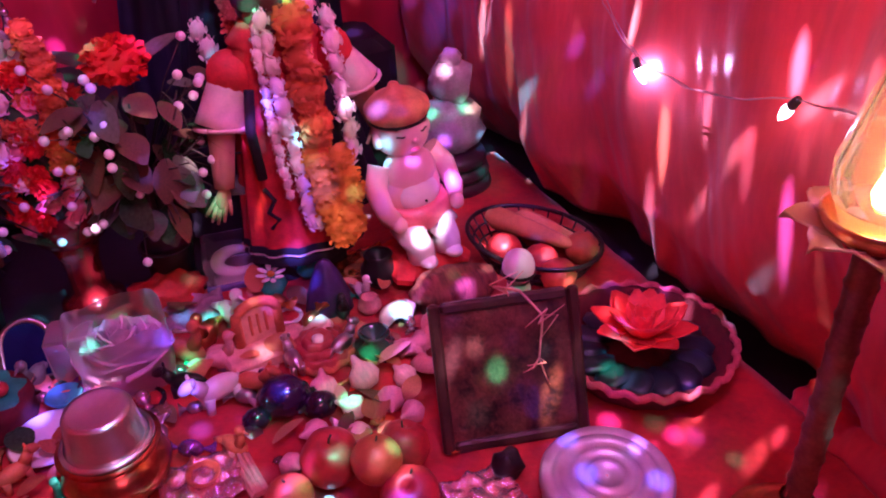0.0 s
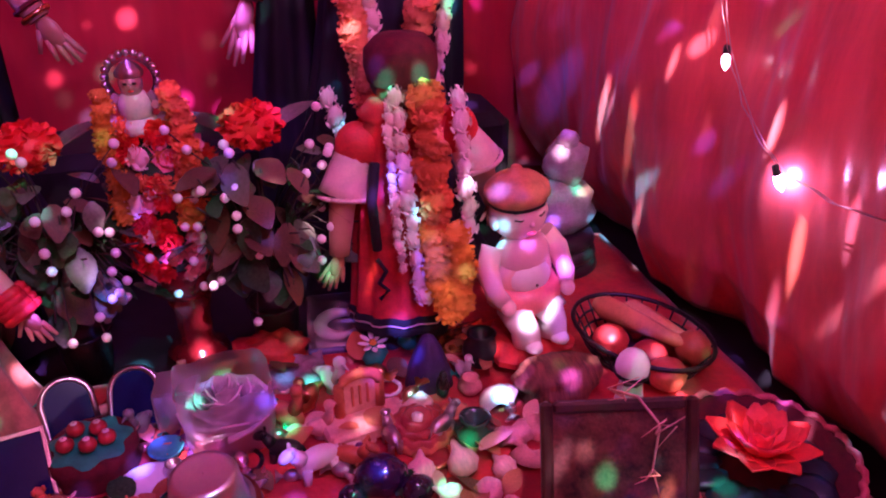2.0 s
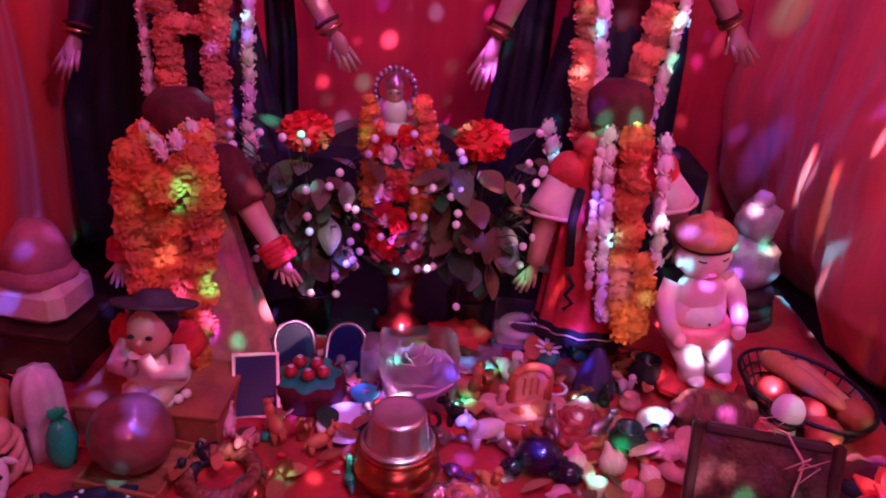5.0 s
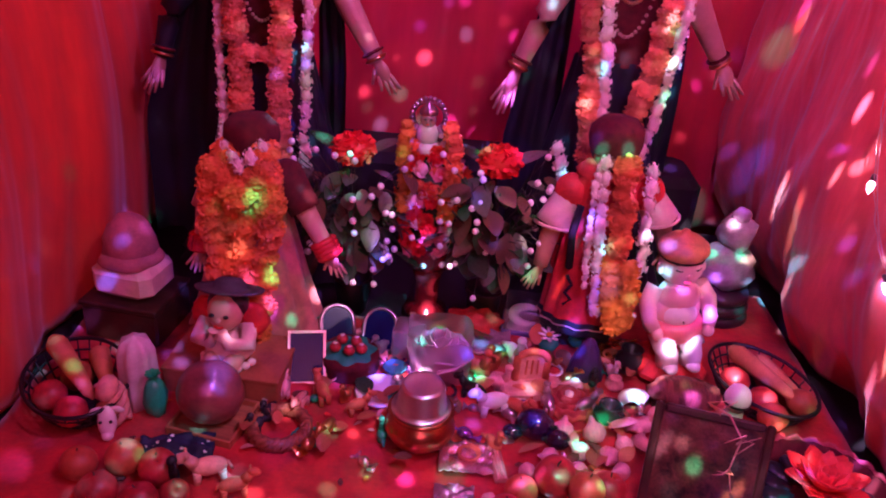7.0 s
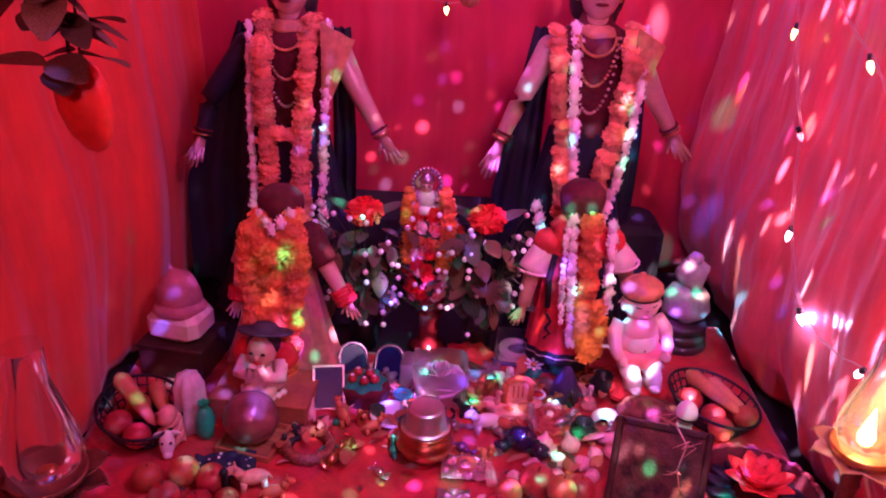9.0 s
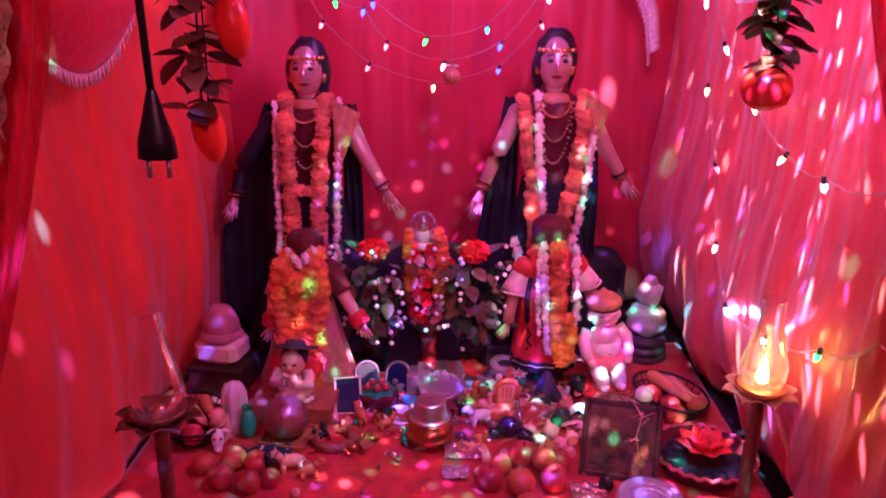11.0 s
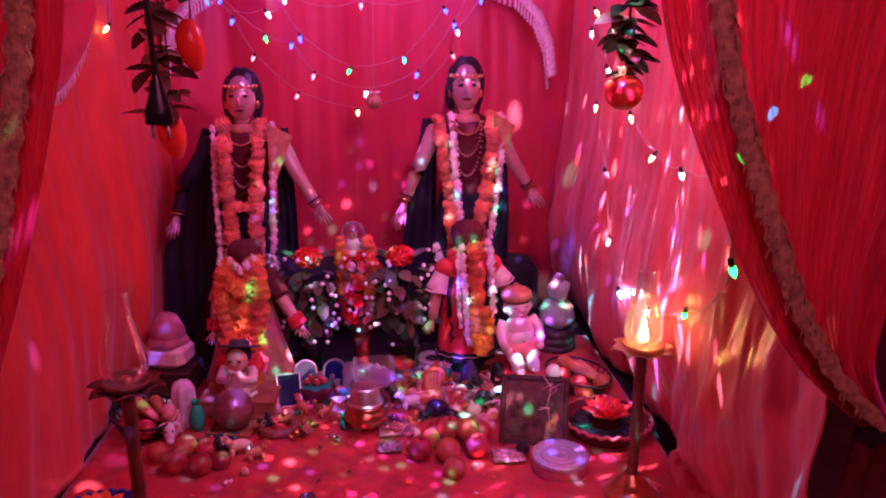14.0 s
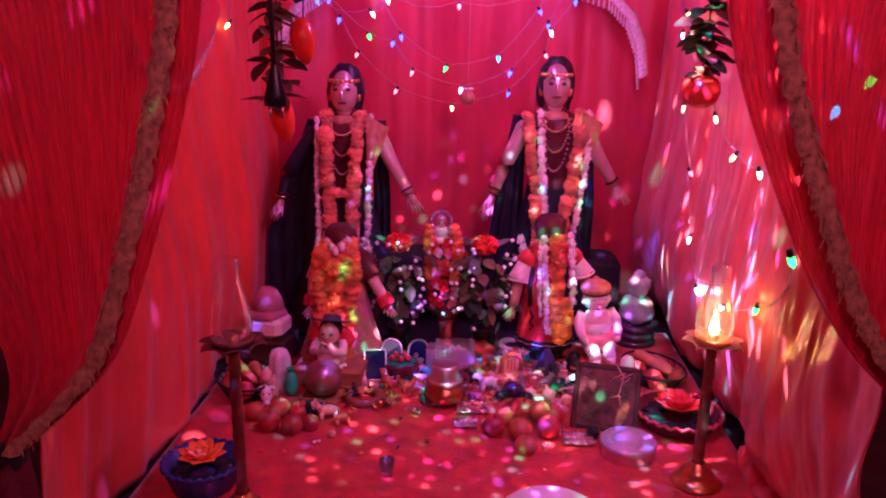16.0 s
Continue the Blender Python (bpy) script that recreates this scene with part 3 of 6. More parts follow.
def doll(x, y, h, girl, label, arms):
    """Small dressed standing doll with a cloth cap."""
    b = Build()
    top = PEACH if girl else REDC
    mats = [SKIN, top, DARKM, HAIR, CREAM, BLACK, SHADED_SKIN, mat("tan_doll_skin", (0.48, 0.24, 0.17), 0.45, vary=0.15, scale=14, bump=0.05), REDC]
    rows = []
    for j in range(15):
        v = j / 14
        z = lerp(0.02 if girl else 0.07, h * 0.72, v)
        r = lerp(0.15 if girl else 0.098, 0.055 if girl else 0.066, v ** (0.8 if girl else 1.1))
        rows.append([(r * (1 + 0.06 * math.sin(13 * a)) * math.cos(a), 0.7 * r * (1 + 0.06 * math.sin(13 * a)) * math.sin(a), z) for a in [2 * math.pi * i / 64 for i in range(64)]])
    b.grid(rows, 1, True)
    if not girl:
        for z0, mi in ((0.052, 5), (0.072, 5)):
            b.lathe([(0.098, z0), (0.102, z0 + 0.008), (0.098, z0 + 0.016)], mi=mi, sy=0.72, wob=0.05, waves=13, seg=48)
        b.lathe([(0.104, 0.0735), (0.104, 0.0765)], mi=4, sy=0.72, wob=0.05, waves=13, seg=48)
        for sx in (-1, 1):
            b.lathe([(0.028, 0), (0.03, 0.03), (0.028, 0.08)], (sx * 0.04, 0, 0), 5)
            b.tube([(sx * 0.056, -0.045, 0.36), (sx * 0.066, -0.055, 0.30), (sx * 0.062, -0.06, 0.22)], 0.008, 5, 6)
        b.tube([(-0.062, -0.055, 0.20), (-0.05, -0.062, 0.18), (-0.062, -0.062, 0.16), (-0.048, -0.064, 0.145), (-0.062, -0.062, 0.13)], 0.004, 5, 6)
    b.lathe([(0.056, h * 0.70), (0.072, h * 0.735), (0.05, h * 0.775), (0.026, h * 0.79), (0.024, h * 0.83)], mi=1, sy=0.72)
    hz = h * 0.885 - 0.045
    # Face in the shaded skin colour, darker than the arms.
    b.ball((0, -0.006, hz), (0.042, 0.044, 0.05), 6, seg=16, rings=12)
    b.ball((0, -0.05, hz - 0.004), (0.006, 0.008, 0.008), 6)
    b.tube([(-0.012, -0.045, hz - 0.022), (0, -0.047, hz - 0.024), (0.012, -0.045, hz - 0.022)], 0.0022, 2, 5)
    for sx in (-1, 1):
        b.ball((sx * 0.016, -0.045, hz + 0.008), (0.008, 0.005, 0.005), 3)
    b.ball((0, 0.006, hz + 0.008), (0.047, 0.044, 0.05), 3, lump=0.1)
    b.lathe([(0.051, hz + 0.006), (0.056, hz + 0.03), (0.054, hz + 0.054), (0.038, hz + 0.072), (0.001, hz + 0.077)], mi=2, wob=0.03, waves=7)
    for sh, el, wr, tp, sl in arms:
        limb(b, (sh, el), (0.036, 0.033) if girl else (0.029, 0.039), sl)
        limb(b, (el, wr), (0.022, 0.016), 0 if girl else 7)
        if not girl:
            b.ball(Vector(sh).lerp(Vector(el), 0.1), (0.036, 0.037, 0.04), 1, seg=16, rings=10)
        palm(b, wr, tp, 0.028, 0 if girl else 7, (1, 0, 0.2))
        if girl:
            for k in range(4):
                ring(b, Vector(wr).lerp(Vector(el), 0.02 + 0.09 * k), 0.0215, Vector(wr) - Vector(el), 8, 0.008)
        else:
            ring(b, el, 0.038, Vector(wr) - Vector(el), 4, 0.004)
    return solid("doll", b, mats, label, "doll", pose(x, y, 0), "dressed dolls")


doll(-0.485, 1.17, 0.53, True, "girl doll in an orange red net dress and maroon cap", [((-0.06, 0, 0.38), (-0.09, -0.03, 0.30), (-0.10, -0.05, 0.22), (-0.11, -0.06, 0.165), 1), ((0.07, 0, 0.375), (0.112, -0.022, 0.312), (0.168, -0.045, 0.225), (0.19, -0.055, 0.18), 2)])
doll(0.245, 1.23, 0.575, False, "boy doll in a red kurta and maroon cap", [((-0.07, 0, 0.38), (-0.105, -0.02, 0.30), (-0.12, -0.04, 0.21), (-0.137, -0.05, 0.155), 4), ((0.08, 0, 0.39), (0.125, 0.0, 0.325), (0.15, 0.0, 0.25), (0.16, 0.0, 0.2), 4)])


def baby():
    b = Build()
    mats = [CERAMIC, HATB, HAIR, ROSE, mat("rose_glaze", (0.85, 0.22, 0.24), 0.3, vary=0.15, coat=0.3), WHITE]
    b.ball((0, 0, 0.125), (0.062, 0.052, 0.062), 0, seg=18, rings=12)
    b.ball((0, -0.012, 0.165), (0.052, 0.042, 0.045), 0)
    b.ball((0, -0.034, 0.125), (0.042, 0.026, 0.036), 5, seg=16, rings=10)
    b.ball((0, -0.0605, 0.118), (0.003, 0.003, 0.003), 2, seg=6, rings=4)
    b.lathe([(0.050, 0.052), (0.070, 0.07), (0.072, 0.09), (0.066, 0.104), (0.05, 0.108)], (0, -0.012, 0), 4, sy=0.86, wob=0.03, waves=7)
    for sx in (-1, 1):
        b.tube([(sx * 0.030, -0.02, 0.062), (sx * 0.032, -0.056, 0.052), (sx * 0.029, -0.064, 0.03), (sx * 0.028, -0.068, 0.006)], [0.032, 0.031, 0.027, 0.026], 5, 12)
        b.ball((sx * 0.028, -0.082, 0.011), (0.018, 0.028, 0.012), 5)
        b.tube([(sx * 0.052, 0, 0.185), (sx * 0.074, -0.012, 0.15), (sx * 0.074, -0.04, 0.115), (sx * 0.064, -0.058, 0.10)], [0.022, 0.022, 0.018, 0.014], 0, 10)
        b.ball((sx * 0.062, -0.064, 0.094), (0.014, 0.014, 0.016), 0)
        b.ball((sx * 0.05, -0.004, 0.235), (0.008, 0.012, 0.015), 0)
        b.tube([(sx * 0.010, -0.045, 0.249), (sx * 0.02, -0.046, 0.2465), (sx * 0.030, -0.041, 0.249)], 0.0018, 2, 5)
        b.tube([(sx * 0.009, -0.046, 0.262), (sx * 0.02, -0.048, 0.265), (sx * 0.031, -0.041, 0.262)], 0.0015, 2, 5)
    b.ball((0, 0, 0.240), (0.052, 0.051, 0.049), 0, seg=18, rings=12)
    b.ball((0, -0.048, 0.236), (0.007, 0.008, 0.006), 0)
    b.ball((0, -0.046, 0.218), (0.010, 0.006, 0.004), 4)
    b.lathe([(0.049, 0.266), (0.053, 0.270), (0.059, 0.280), (0.057, 0.292), (0.042, 0.306), (0.022, 0.315), (0.012, 0.322), (0.008, 0.329), (0.001, 0.331)], mi=1, seg=32, wob=0.02, waves=16)
    b.lathe([(0.0505, 0.262), (0.0525, 0.266), (0.0505, 0.271)], mi=2, seg=28)
    return solid("baby_statue", b, mats, "pink ceramic baby statue with a brown turban cap", "statue", Matrix.LocRotScale((0.424, 1.15, 0.05), Euler((0, radians(-4.5), radians(10))), (0.9, 0.9, 0.9)))
solid("folded_cloth", Build().box((0, 0, 0.0255), (0.15, 0.13, 0.051), bev=0.4), REDC, "folded red cloth pad under the baby statue", "cloth", pose(0.424, 1.135, 0, 0, 0, 10))


baby()


def hat_doll():
    b = Build()
    mats = [SKIN, mat("grey_felt", (0.055, 0.06, 0.058), 0.8, vary=0.3, scale=50), REDC, CREAM, HAIR]
    b.ball((0, 0, 0.035), (0.05, 0.042, 0.04), 3, lump=0.1)
    for sx in (-1, 1):
        b.ball((sx * 0.02, -0.034, 0.02), (0.019, 0.03, 0.019), 0)
        b.tube([(sx * 0.04, 0, 0.085), (sx * 0.048, -0.03, 0.06), (sx * 0.018, -0.05, 0.07), (sx * 0.008, -0.05, 0.098)], [0.02, 0.018, 0.013, 0.01], 3, 8)
        b.ball((sx * 0.05, 0.012, 0.095), (0.028, 0.02, 0.034), 2, lump=0.2)
        b.ball((sx * 0.014, -0.042, 0.125), (0.006, 0.004, 0.004), 4, seg=8, rings=6)
    for i in range(9):
        a = math.pi * (1.08 + 0.84 * i / 8)
        b.ball((0.05 * math.cos(a), 0.05 * math.sin(a), 0.008), (0.009, 0.009, 0.008), 3, seg=8, rings=5)
    b.ball((0, -0.008, 0.118), (0.034, 0.036, 0.041), 0, seg=18, rings=12)
    b.tube([(-0.009, -0.045, 0.104), (0, -0.047, 0.102), (0.009, -0.045, 0.104)], 0.002, 2, 5)
    b.ball((0, -0.046, 0.117), (0.005, 0.006, 0.006), 0)
    b.ball((0, 0.006, 0.128), (0.040, 0.036, 0.038), 4)
    b.lathe([(0.001, 0.0), (0.045, -0.001), (0.064, 0.002), (0.066, 0.006), (0.045, 0.004), (0.032, 0.006), (0.030, 0.017), (0.022, 0.024), (0.001, 0.025)], (0, 0.012, 0.150), mi=1, m=rot(-22, 0, 0), seg=28, wob=0.03, waves=3)
    return solid("seated_doll", b, mats, "seated baby doll in a grey brimmed hat", "doll", pose(-0.488, 0.965, 0.062, 0, 0, -6))


hat_doll()


# ---- garlands ----
def marigold_mesh(name, material, petals=16, rings=5, flat=0.6):
    b = Build()
    rg = random.Random(name)
    for k in range(rings):
        r1 = 1.0 - 0.72 * k / rings
        z0 = (0.1 + 1.2 * k / rings) * flat
        for i in range(petals):
            a = 2 * math.pi * (i + 0.5 * k) / petals
            w = rg.uniform(0.9, 1.5) * math.pi / petals
            j1, j2, j3 = rg.uniform(0.82, 1.1), rg.uniform(0.85, 1.12), rg.uniform(-0.12, 0.2)
            p = []
            for rr, aa, dz in ((0.15, a, -0.25), (r1 * j1, a - w, 0.06 + j3), (r1 * 1.12 * j2, a, 0.2 + j3), (r1 * j2, a + w, 0.06)):
                p.append((rr * math.cos(aa), rr * math.sin(aa), z0 + dz * (1 if k < 2 else 1.4)))
            b.poly(p)
    b.ball((0, 0, 0.1), (0.75, 0.75, 0.6 * flat), seg=8, rings=4)
    return b.mesh(name, [material])


def pom_mesh(name, material, petals, flat, width=0.2):
    """Fluffy double bloom: small petals standing all over a squashed ball."""
    b = Build()
    rg = random.Random(name)
    for k in range(petals):
        z = 1 - 2 * (k + 0.5) / petals
        a = k * 2.39996 + rg.uniform(-0.2, 0.2)
        n = Vector((math.sqrt(1 - z * z) * math.cos(a), math.sqrt(1 - z * z) * math.sin(a), z))
        side = n.cross(Vector((rg.uniform(-1, 1), rg.uniform(-1, 1), rg.uniform(-1, 1)))).normalized()
        up = n.cross(side) * rg.uniform(0.05, 0.3)
        w, q = width * rg.uniform(0.8, 1.3), rg.uniform(0.94, 1.1)
        pts = (n * 0.72, n * 0.95 * q + side * w + up * 0.5, n * 1.05 * q + up, n * 0.95 * q - side * w + up * 0.5)
        b.poly([(p.x, p.y, p.z * flat) for p in pts])
    b.ball((0, 0, 0), (0.82, 0.82, 0.82 * flat), seg=10, rings=7)
    return b.mesh(name, [material])


M_ORANGE, M_GOLD = pom_mesh("marigold", ORANGE, 80, 0.62), pom_mesh("gold_marigold", GOLD_M, 80, 0.62)
M_SALMON = pom_mesh("salmon_marigold", mat("faded_marigold", (0.80, 0.25, 0.13), 0.75, vary=0.35, scale=90, bump=0.5, rand=0.35), 80, 0.62)
M_PALE = pom_mesh("pale_flower", PALE, 22, 0.85, 0.42)


def garland(strands, label, group="flower garlands"):
    """strands: (path points, flower mesh, flower radius). Flowers face the front."""
    p0 = strands[0][0][0]
    th = thing("garland", p0, label, "garland", group)
    inv = Vector(p0)
    for path, me, r in strands:
        pts = [Vector(p) for p in path]
        total = sum((q - p).length for p, q in zip(pts, pts[1:]))
        pale = me is M_PALE
        n = max(2, int(total / (r * (2.1 if pale else 1.0))))
        for i in range(n + 1):
            d, k = total * i / n, 0
            while k < len(pts) - 2 and d > (pts[k + 1] - pts[k]).length:
                d -= (pts[k + 1] - pts[k]).length
                k += 1
            c = pts[k].lerp(pts[k + 1], min(1, d / (pts[k + 1] - pts[k]).length)) - inv
            c += Vector((random.uniform(-1, 1), random.uniform(-0.6, 0.2), random.uniform(-0.6, 0.6))) * r * 0.22
            s = r * random.uniform(0.82, 1.15)
            turn = (random.uniform(70, 105), random.uniform(-20, 20), random.uniform(-30, 30)) if pale else (random.uniform(8, 62), random.uniform(-22, 22), random.uniform(-30, 30))
            m = Matrix.LocRotScale(c, Euler([radians(q) for q in turn]), (s, s * 1.5, s) if pale else (s * 1.1, s * 1.05, s))
            part("flower", me, None, th, m=m)
        b = Build().tube([p - inv + Vector((0, 0.004, 0)) for p in pts], 0.002, seg=5)
        part("thread", b, WIRE, th)
    return th


garland([([(-0.585, 1.47, 0.84), (-0.575, 1.40, 0.76), (-0.565, 1.385, 0.60), (-0.555, 1.36, 0.30)], M_SALMON, 0.0245),
         ([(-0.455, 1.47, 0.84), (-0.46, 1.40, 0.76), (-0.475, 1.385, 0.60), (-0.475, 1.36, 0.30)], M_SALMON, 0.0245),
         ([(-0.615, 1.45, 0.82), (-0.612, 1.40, 0.6), (-0.605, 1.37, 0.28)], M_PALE, 0.0124),
         ([(-0.418, 1.45, 0.83), (-0.418, 1.40, 0.6), (-0.425, 1.37, 0.28)], M_PALE, 0.0148),
         ([(-0.56, 1.38, 0.565), (-0.48, 1.38, 0.565)], M_SALMON, 0.0225)],
        "orange marigold garland with pale flower edges, hung on the tall statue")
garland([([(0.165, 1.46, 0.85), (0.172, 1.40, 0.76), (0.195, 1.385, 0.60), (0.225, 1.36, 0.36)], M_SALMON, 0.0225),
         ([(0.355, 1.46, 0.87), (0.35, 1.40, 0.78), (0.325, 1.385, 0.60), (0.285, 1.36, 0.36)], M_SALMON, 0.0245),
         ([(0.21, 1.46, 0.86), (0.212, 1.395, 0.74), (0.225, 1.38, 0.6), (0.24, 1.36, 0.36)], M_PALE, 0.0163),
         ([(0.385, 1.46, 0.86), (0.378, 1.40, 0.7), (0.36, 1.38, 0.56), (0.318, 1.36, 0.33)], M_PALE, 0.0148),
         ([(0.15, 1.4, 0.40), (0.17, 1.37, 0.34)], M_PALE, 0.0171)],
        "orange and white flower garland looped on the tall statue")
garland([([(-0.525, 1.13, 0.44), (-0.545, 1.095, 0.40), (-0.545, 1.085, 0.28), (-0.525, 1.06, 0.15)], M_ORANGE, 0.0255),
         ([(-0.445, 1.13, 0.44), (-0.43, 1.095, 0.40), (-0.435, 1.085, 0.28), (-0.45, 1.06, 0.13)], M_ORANGE, 0.0255),
         ([(-0.49, 1.085, 0.27), (-0.485, 1.065, 0.2), (-0.48, 1.05, 0.10)], M_ORANGE, 0.0255),
         ([(-0.52, 1.10, 0.31), (-0.49, 1.085, 0.285), (-0.46, 1.095, 0.31)], M_ORANGE, 0.026),
         ([(-0.505, 1.07, 0.215), (-0.46, 1.05, 0.15), (-0.455, 1.035, 0.08)], M_ORANGE, 0.027),
         ([(-0.535, 1.095, 0.42), (-0.49, 1.075, 0.36), (-0.44, 1.095, 0.42)], M_ORANGE, 0.024),
         ([(-0.525, 1.12, 0.45), (-0.49, 1.085, 0.425), (-0.45, 1.12, 0.45)], M_PALE, 0.012)],
        "thick orange marigold garland on the girl doll")
garland([([(0.262, 1.165, 0.46), (0.268, 1.155, 0.38), (0.272, 1.145, 0.26)], M_ORANGE, 0.024),
         ([(0.262, 1.14, 0.25), (0.272, 1.128, 0.19), (0.288, 1.11, 0.125)], M_GOLD, 0.026),
         ([(0.298, 1.135, 0.25), (0.305, 1.125, 0.19), (0.30, 1.108, 0.14)], M_GOLD, 0.024),
         ([(0.222, 1.175, 0.46), (0.226, 1.155, 0.36), (0.235, 1.145, 0.24), (0.245, 1.13, 0.15)], M_PALE, 0.0148),
         ([(0.315, 1.175, 0.45), (0.32, 1.155, 0.36), (0.325, 1.145, 0.25)], M_PALE, 0.0148),
         ([(0.21, 1.175, 0.45), (0.206, 1.155, 0.34), (0.215, 1.14, 0.2)], M_PALE, 0.0085)],
        "orange and gold marigold garland with white flowers on the boy doll")


# ---- centre: goblet with flowers and the small idol ----
th = thing("goblet", (-0.118, 1.30, 0), "red glass goblet vase on a stem", "vase")
b = Build().lathe([(0.001, 0), (0.05, 0.001), (0.052, 0.008), (0.035, 0.016), (0.028, 0.03), (0.03, 0.09), (0.036, 0.112), (0.03, 0.118), (0.032, 0.122), (0.055, 0.135), (0.062, 0.165), (0.056, 0.188), (0.05, 0.188), (0.05, 0.15), (0.001, 0.13)], seg=28)
part("bowl", b, REDGL, th)
th = thing("flower_cascade", (-0.122, 1.29, 0.19), "cascade of red and orange cloth flowers", "flowers")
RND = random.Random(5)
M_RED = marigold_mesh("red_blossom", ROSE)
M_PINK = marigold_mesh("pink_blossom", mat("pink_petal", (0.75, 0.22, 0.24), 0.6, vary=0.3, scale=60, rand=0.2), 6, 2)
for k in range(78):
    z = RND.uniform(-0.01, 0.235)
    a = RND.uniform(math.pi, 2 * math.pi)
    r = 0.054 + 0.012 * math.sin((z + 0.02) * 16)
    s = RND.uniform(0.014, 0.024)
    part("blossom", (M_RED, M_ORANGE, M_PINK, M_PALE)[RND.choice((0, 0, 1, 1, 2, 2, 3))], None, th, m=Matrix.LocRotScale((r * math.cos(a) * 1.1, r * math.sin(a) * 0.8, z), Euler((radians(90 + RND.uniform(-30, 30)), 0, a + math.pi / 2)), (s, s, s)))
part("foam", Build().lathe([(0.03, -0.03), (0.045, 0.02), (0.05, 0.1), (0.045, 0.21), (0.001, 0.226)]), GREENL, th)

b = Build()
b.lathe([(0.042, 0), (0.048, 0.01), (0.04, 0.02), (0.03, 0.03)], mi=0, wob=0.08, waves=9)
b.ball((0, 0, 0.05), (0.034, 0.03, 0.04), 0)
b.ball((0, -0.005, 0.098), (0.024, 0.024, 0.028), 1)
for sx in (-1, 1):
    b.ball((sx * 0.009, -0.027, 0.103), (0.005, 0.003, 0.003), 3, seg=8, rings=5)
b.ball((0, -0.029, 0.097), (0.003, 0.004, 0.005), 1, seg=8, rings=5)
b.ball((0, -0.027, 0.088), (0.006, 0.003, 0.002), 4, seg=8, rings=5)
b.lathe([(0.026, 0.112), (0.027, 0.122), (0.019, 0.133), (0.008, 0.142), (0.001, 0.147)], mi=2, wob=0.05, waves=8)
for i in range(15):
    a = math.pi * (-0.12 + 1.24 * i / 14)
    b.ball((0.05 * math.cos(a), 0.012, 0.10 + 0.055 * math.sin(a)), 0.0075, 2, seg=8, rings=6)
b.lathe([(0.042, -0.008), (0.046, 0), (0.042, 0.008)], (0, 0.016, 0.10), 2, rot(90, 0, 0), 22)
for sx in (-1, 1):
    b.tube([(sx * 0.03, 0, 0.075), (sx * 0.05, -0.015, 0.05), (sx * 0.04, -0.03, 0.06)], 0.009, 1, 8)
    b.ball((sx * 0.055, 0, 0.015), (0.022, 0.02, 0.022), 0, lump=0.2)
solid("idol", b, [mat("pearl_glaze", (0.70, 0.52, 0.56), 0.25, vary=0.2, scale=30, bump=0.2, coat=0.4), SILVER_F, SILVER, HAIR, REDC], "small seated idol with a silver halo, above the flowers", "statue", Matrix.LocRotScale((-0.14, 1.28, 0.415), Euler((0, 0, 0)), (0.72, 0.72, 0.72)))
garland([([(-0.182, 1.262, 0.475), (-0.19, 1.252, 0.42), (-0.178, 1.24, 0.30)], M_GOLD, 0.015), ([(-0.094, 1.262, 0.475), (-0.078, 1.252, 0.42), (-0.088, 1.235, 0.28)], M_ORANGE, 0.019)],
        "small marigold garland around the seated idol")


# ---- leafy plants with bead sprays ----
def leaf_mesh(name, material):
    b = Build()
    rows = []
    for i in range(6):
        t = i / 5
        w = 0.36 * math.sin(math.pi * min(1, t * 0.92 + 0.04)) ** 0.8 * (1 - 0.25 * t)
        z = -0.16 * t * t
        rows.append([(-w, t, z + 0.08 * w * 2), (0, t, z), (w, t, z + 0.08 * w * 2)])
    b.grid(rows)
    return b.mesh(name, [material])


LEAVES = [leaf_mesh("leaf_green", GREENL), leaf_mesh("leaf_silver", GREYL), leaf_mesh("leaf_dull", DEADL), leaf_mesh("leaf_brown", mat("brown_leaf", (0.24, 0.13, 0.06), 0.55, vary=0.4, scale=30, bump=0.3, rand=0.3))]
BEADM = Build().ball((0, 0, 0), 0.0074, seg=8, rings=6).mesh("bead", [BEAD])
ROSEM = pom_mesh("rose_bloom", ROSE, 170, 0.75, 0.15)


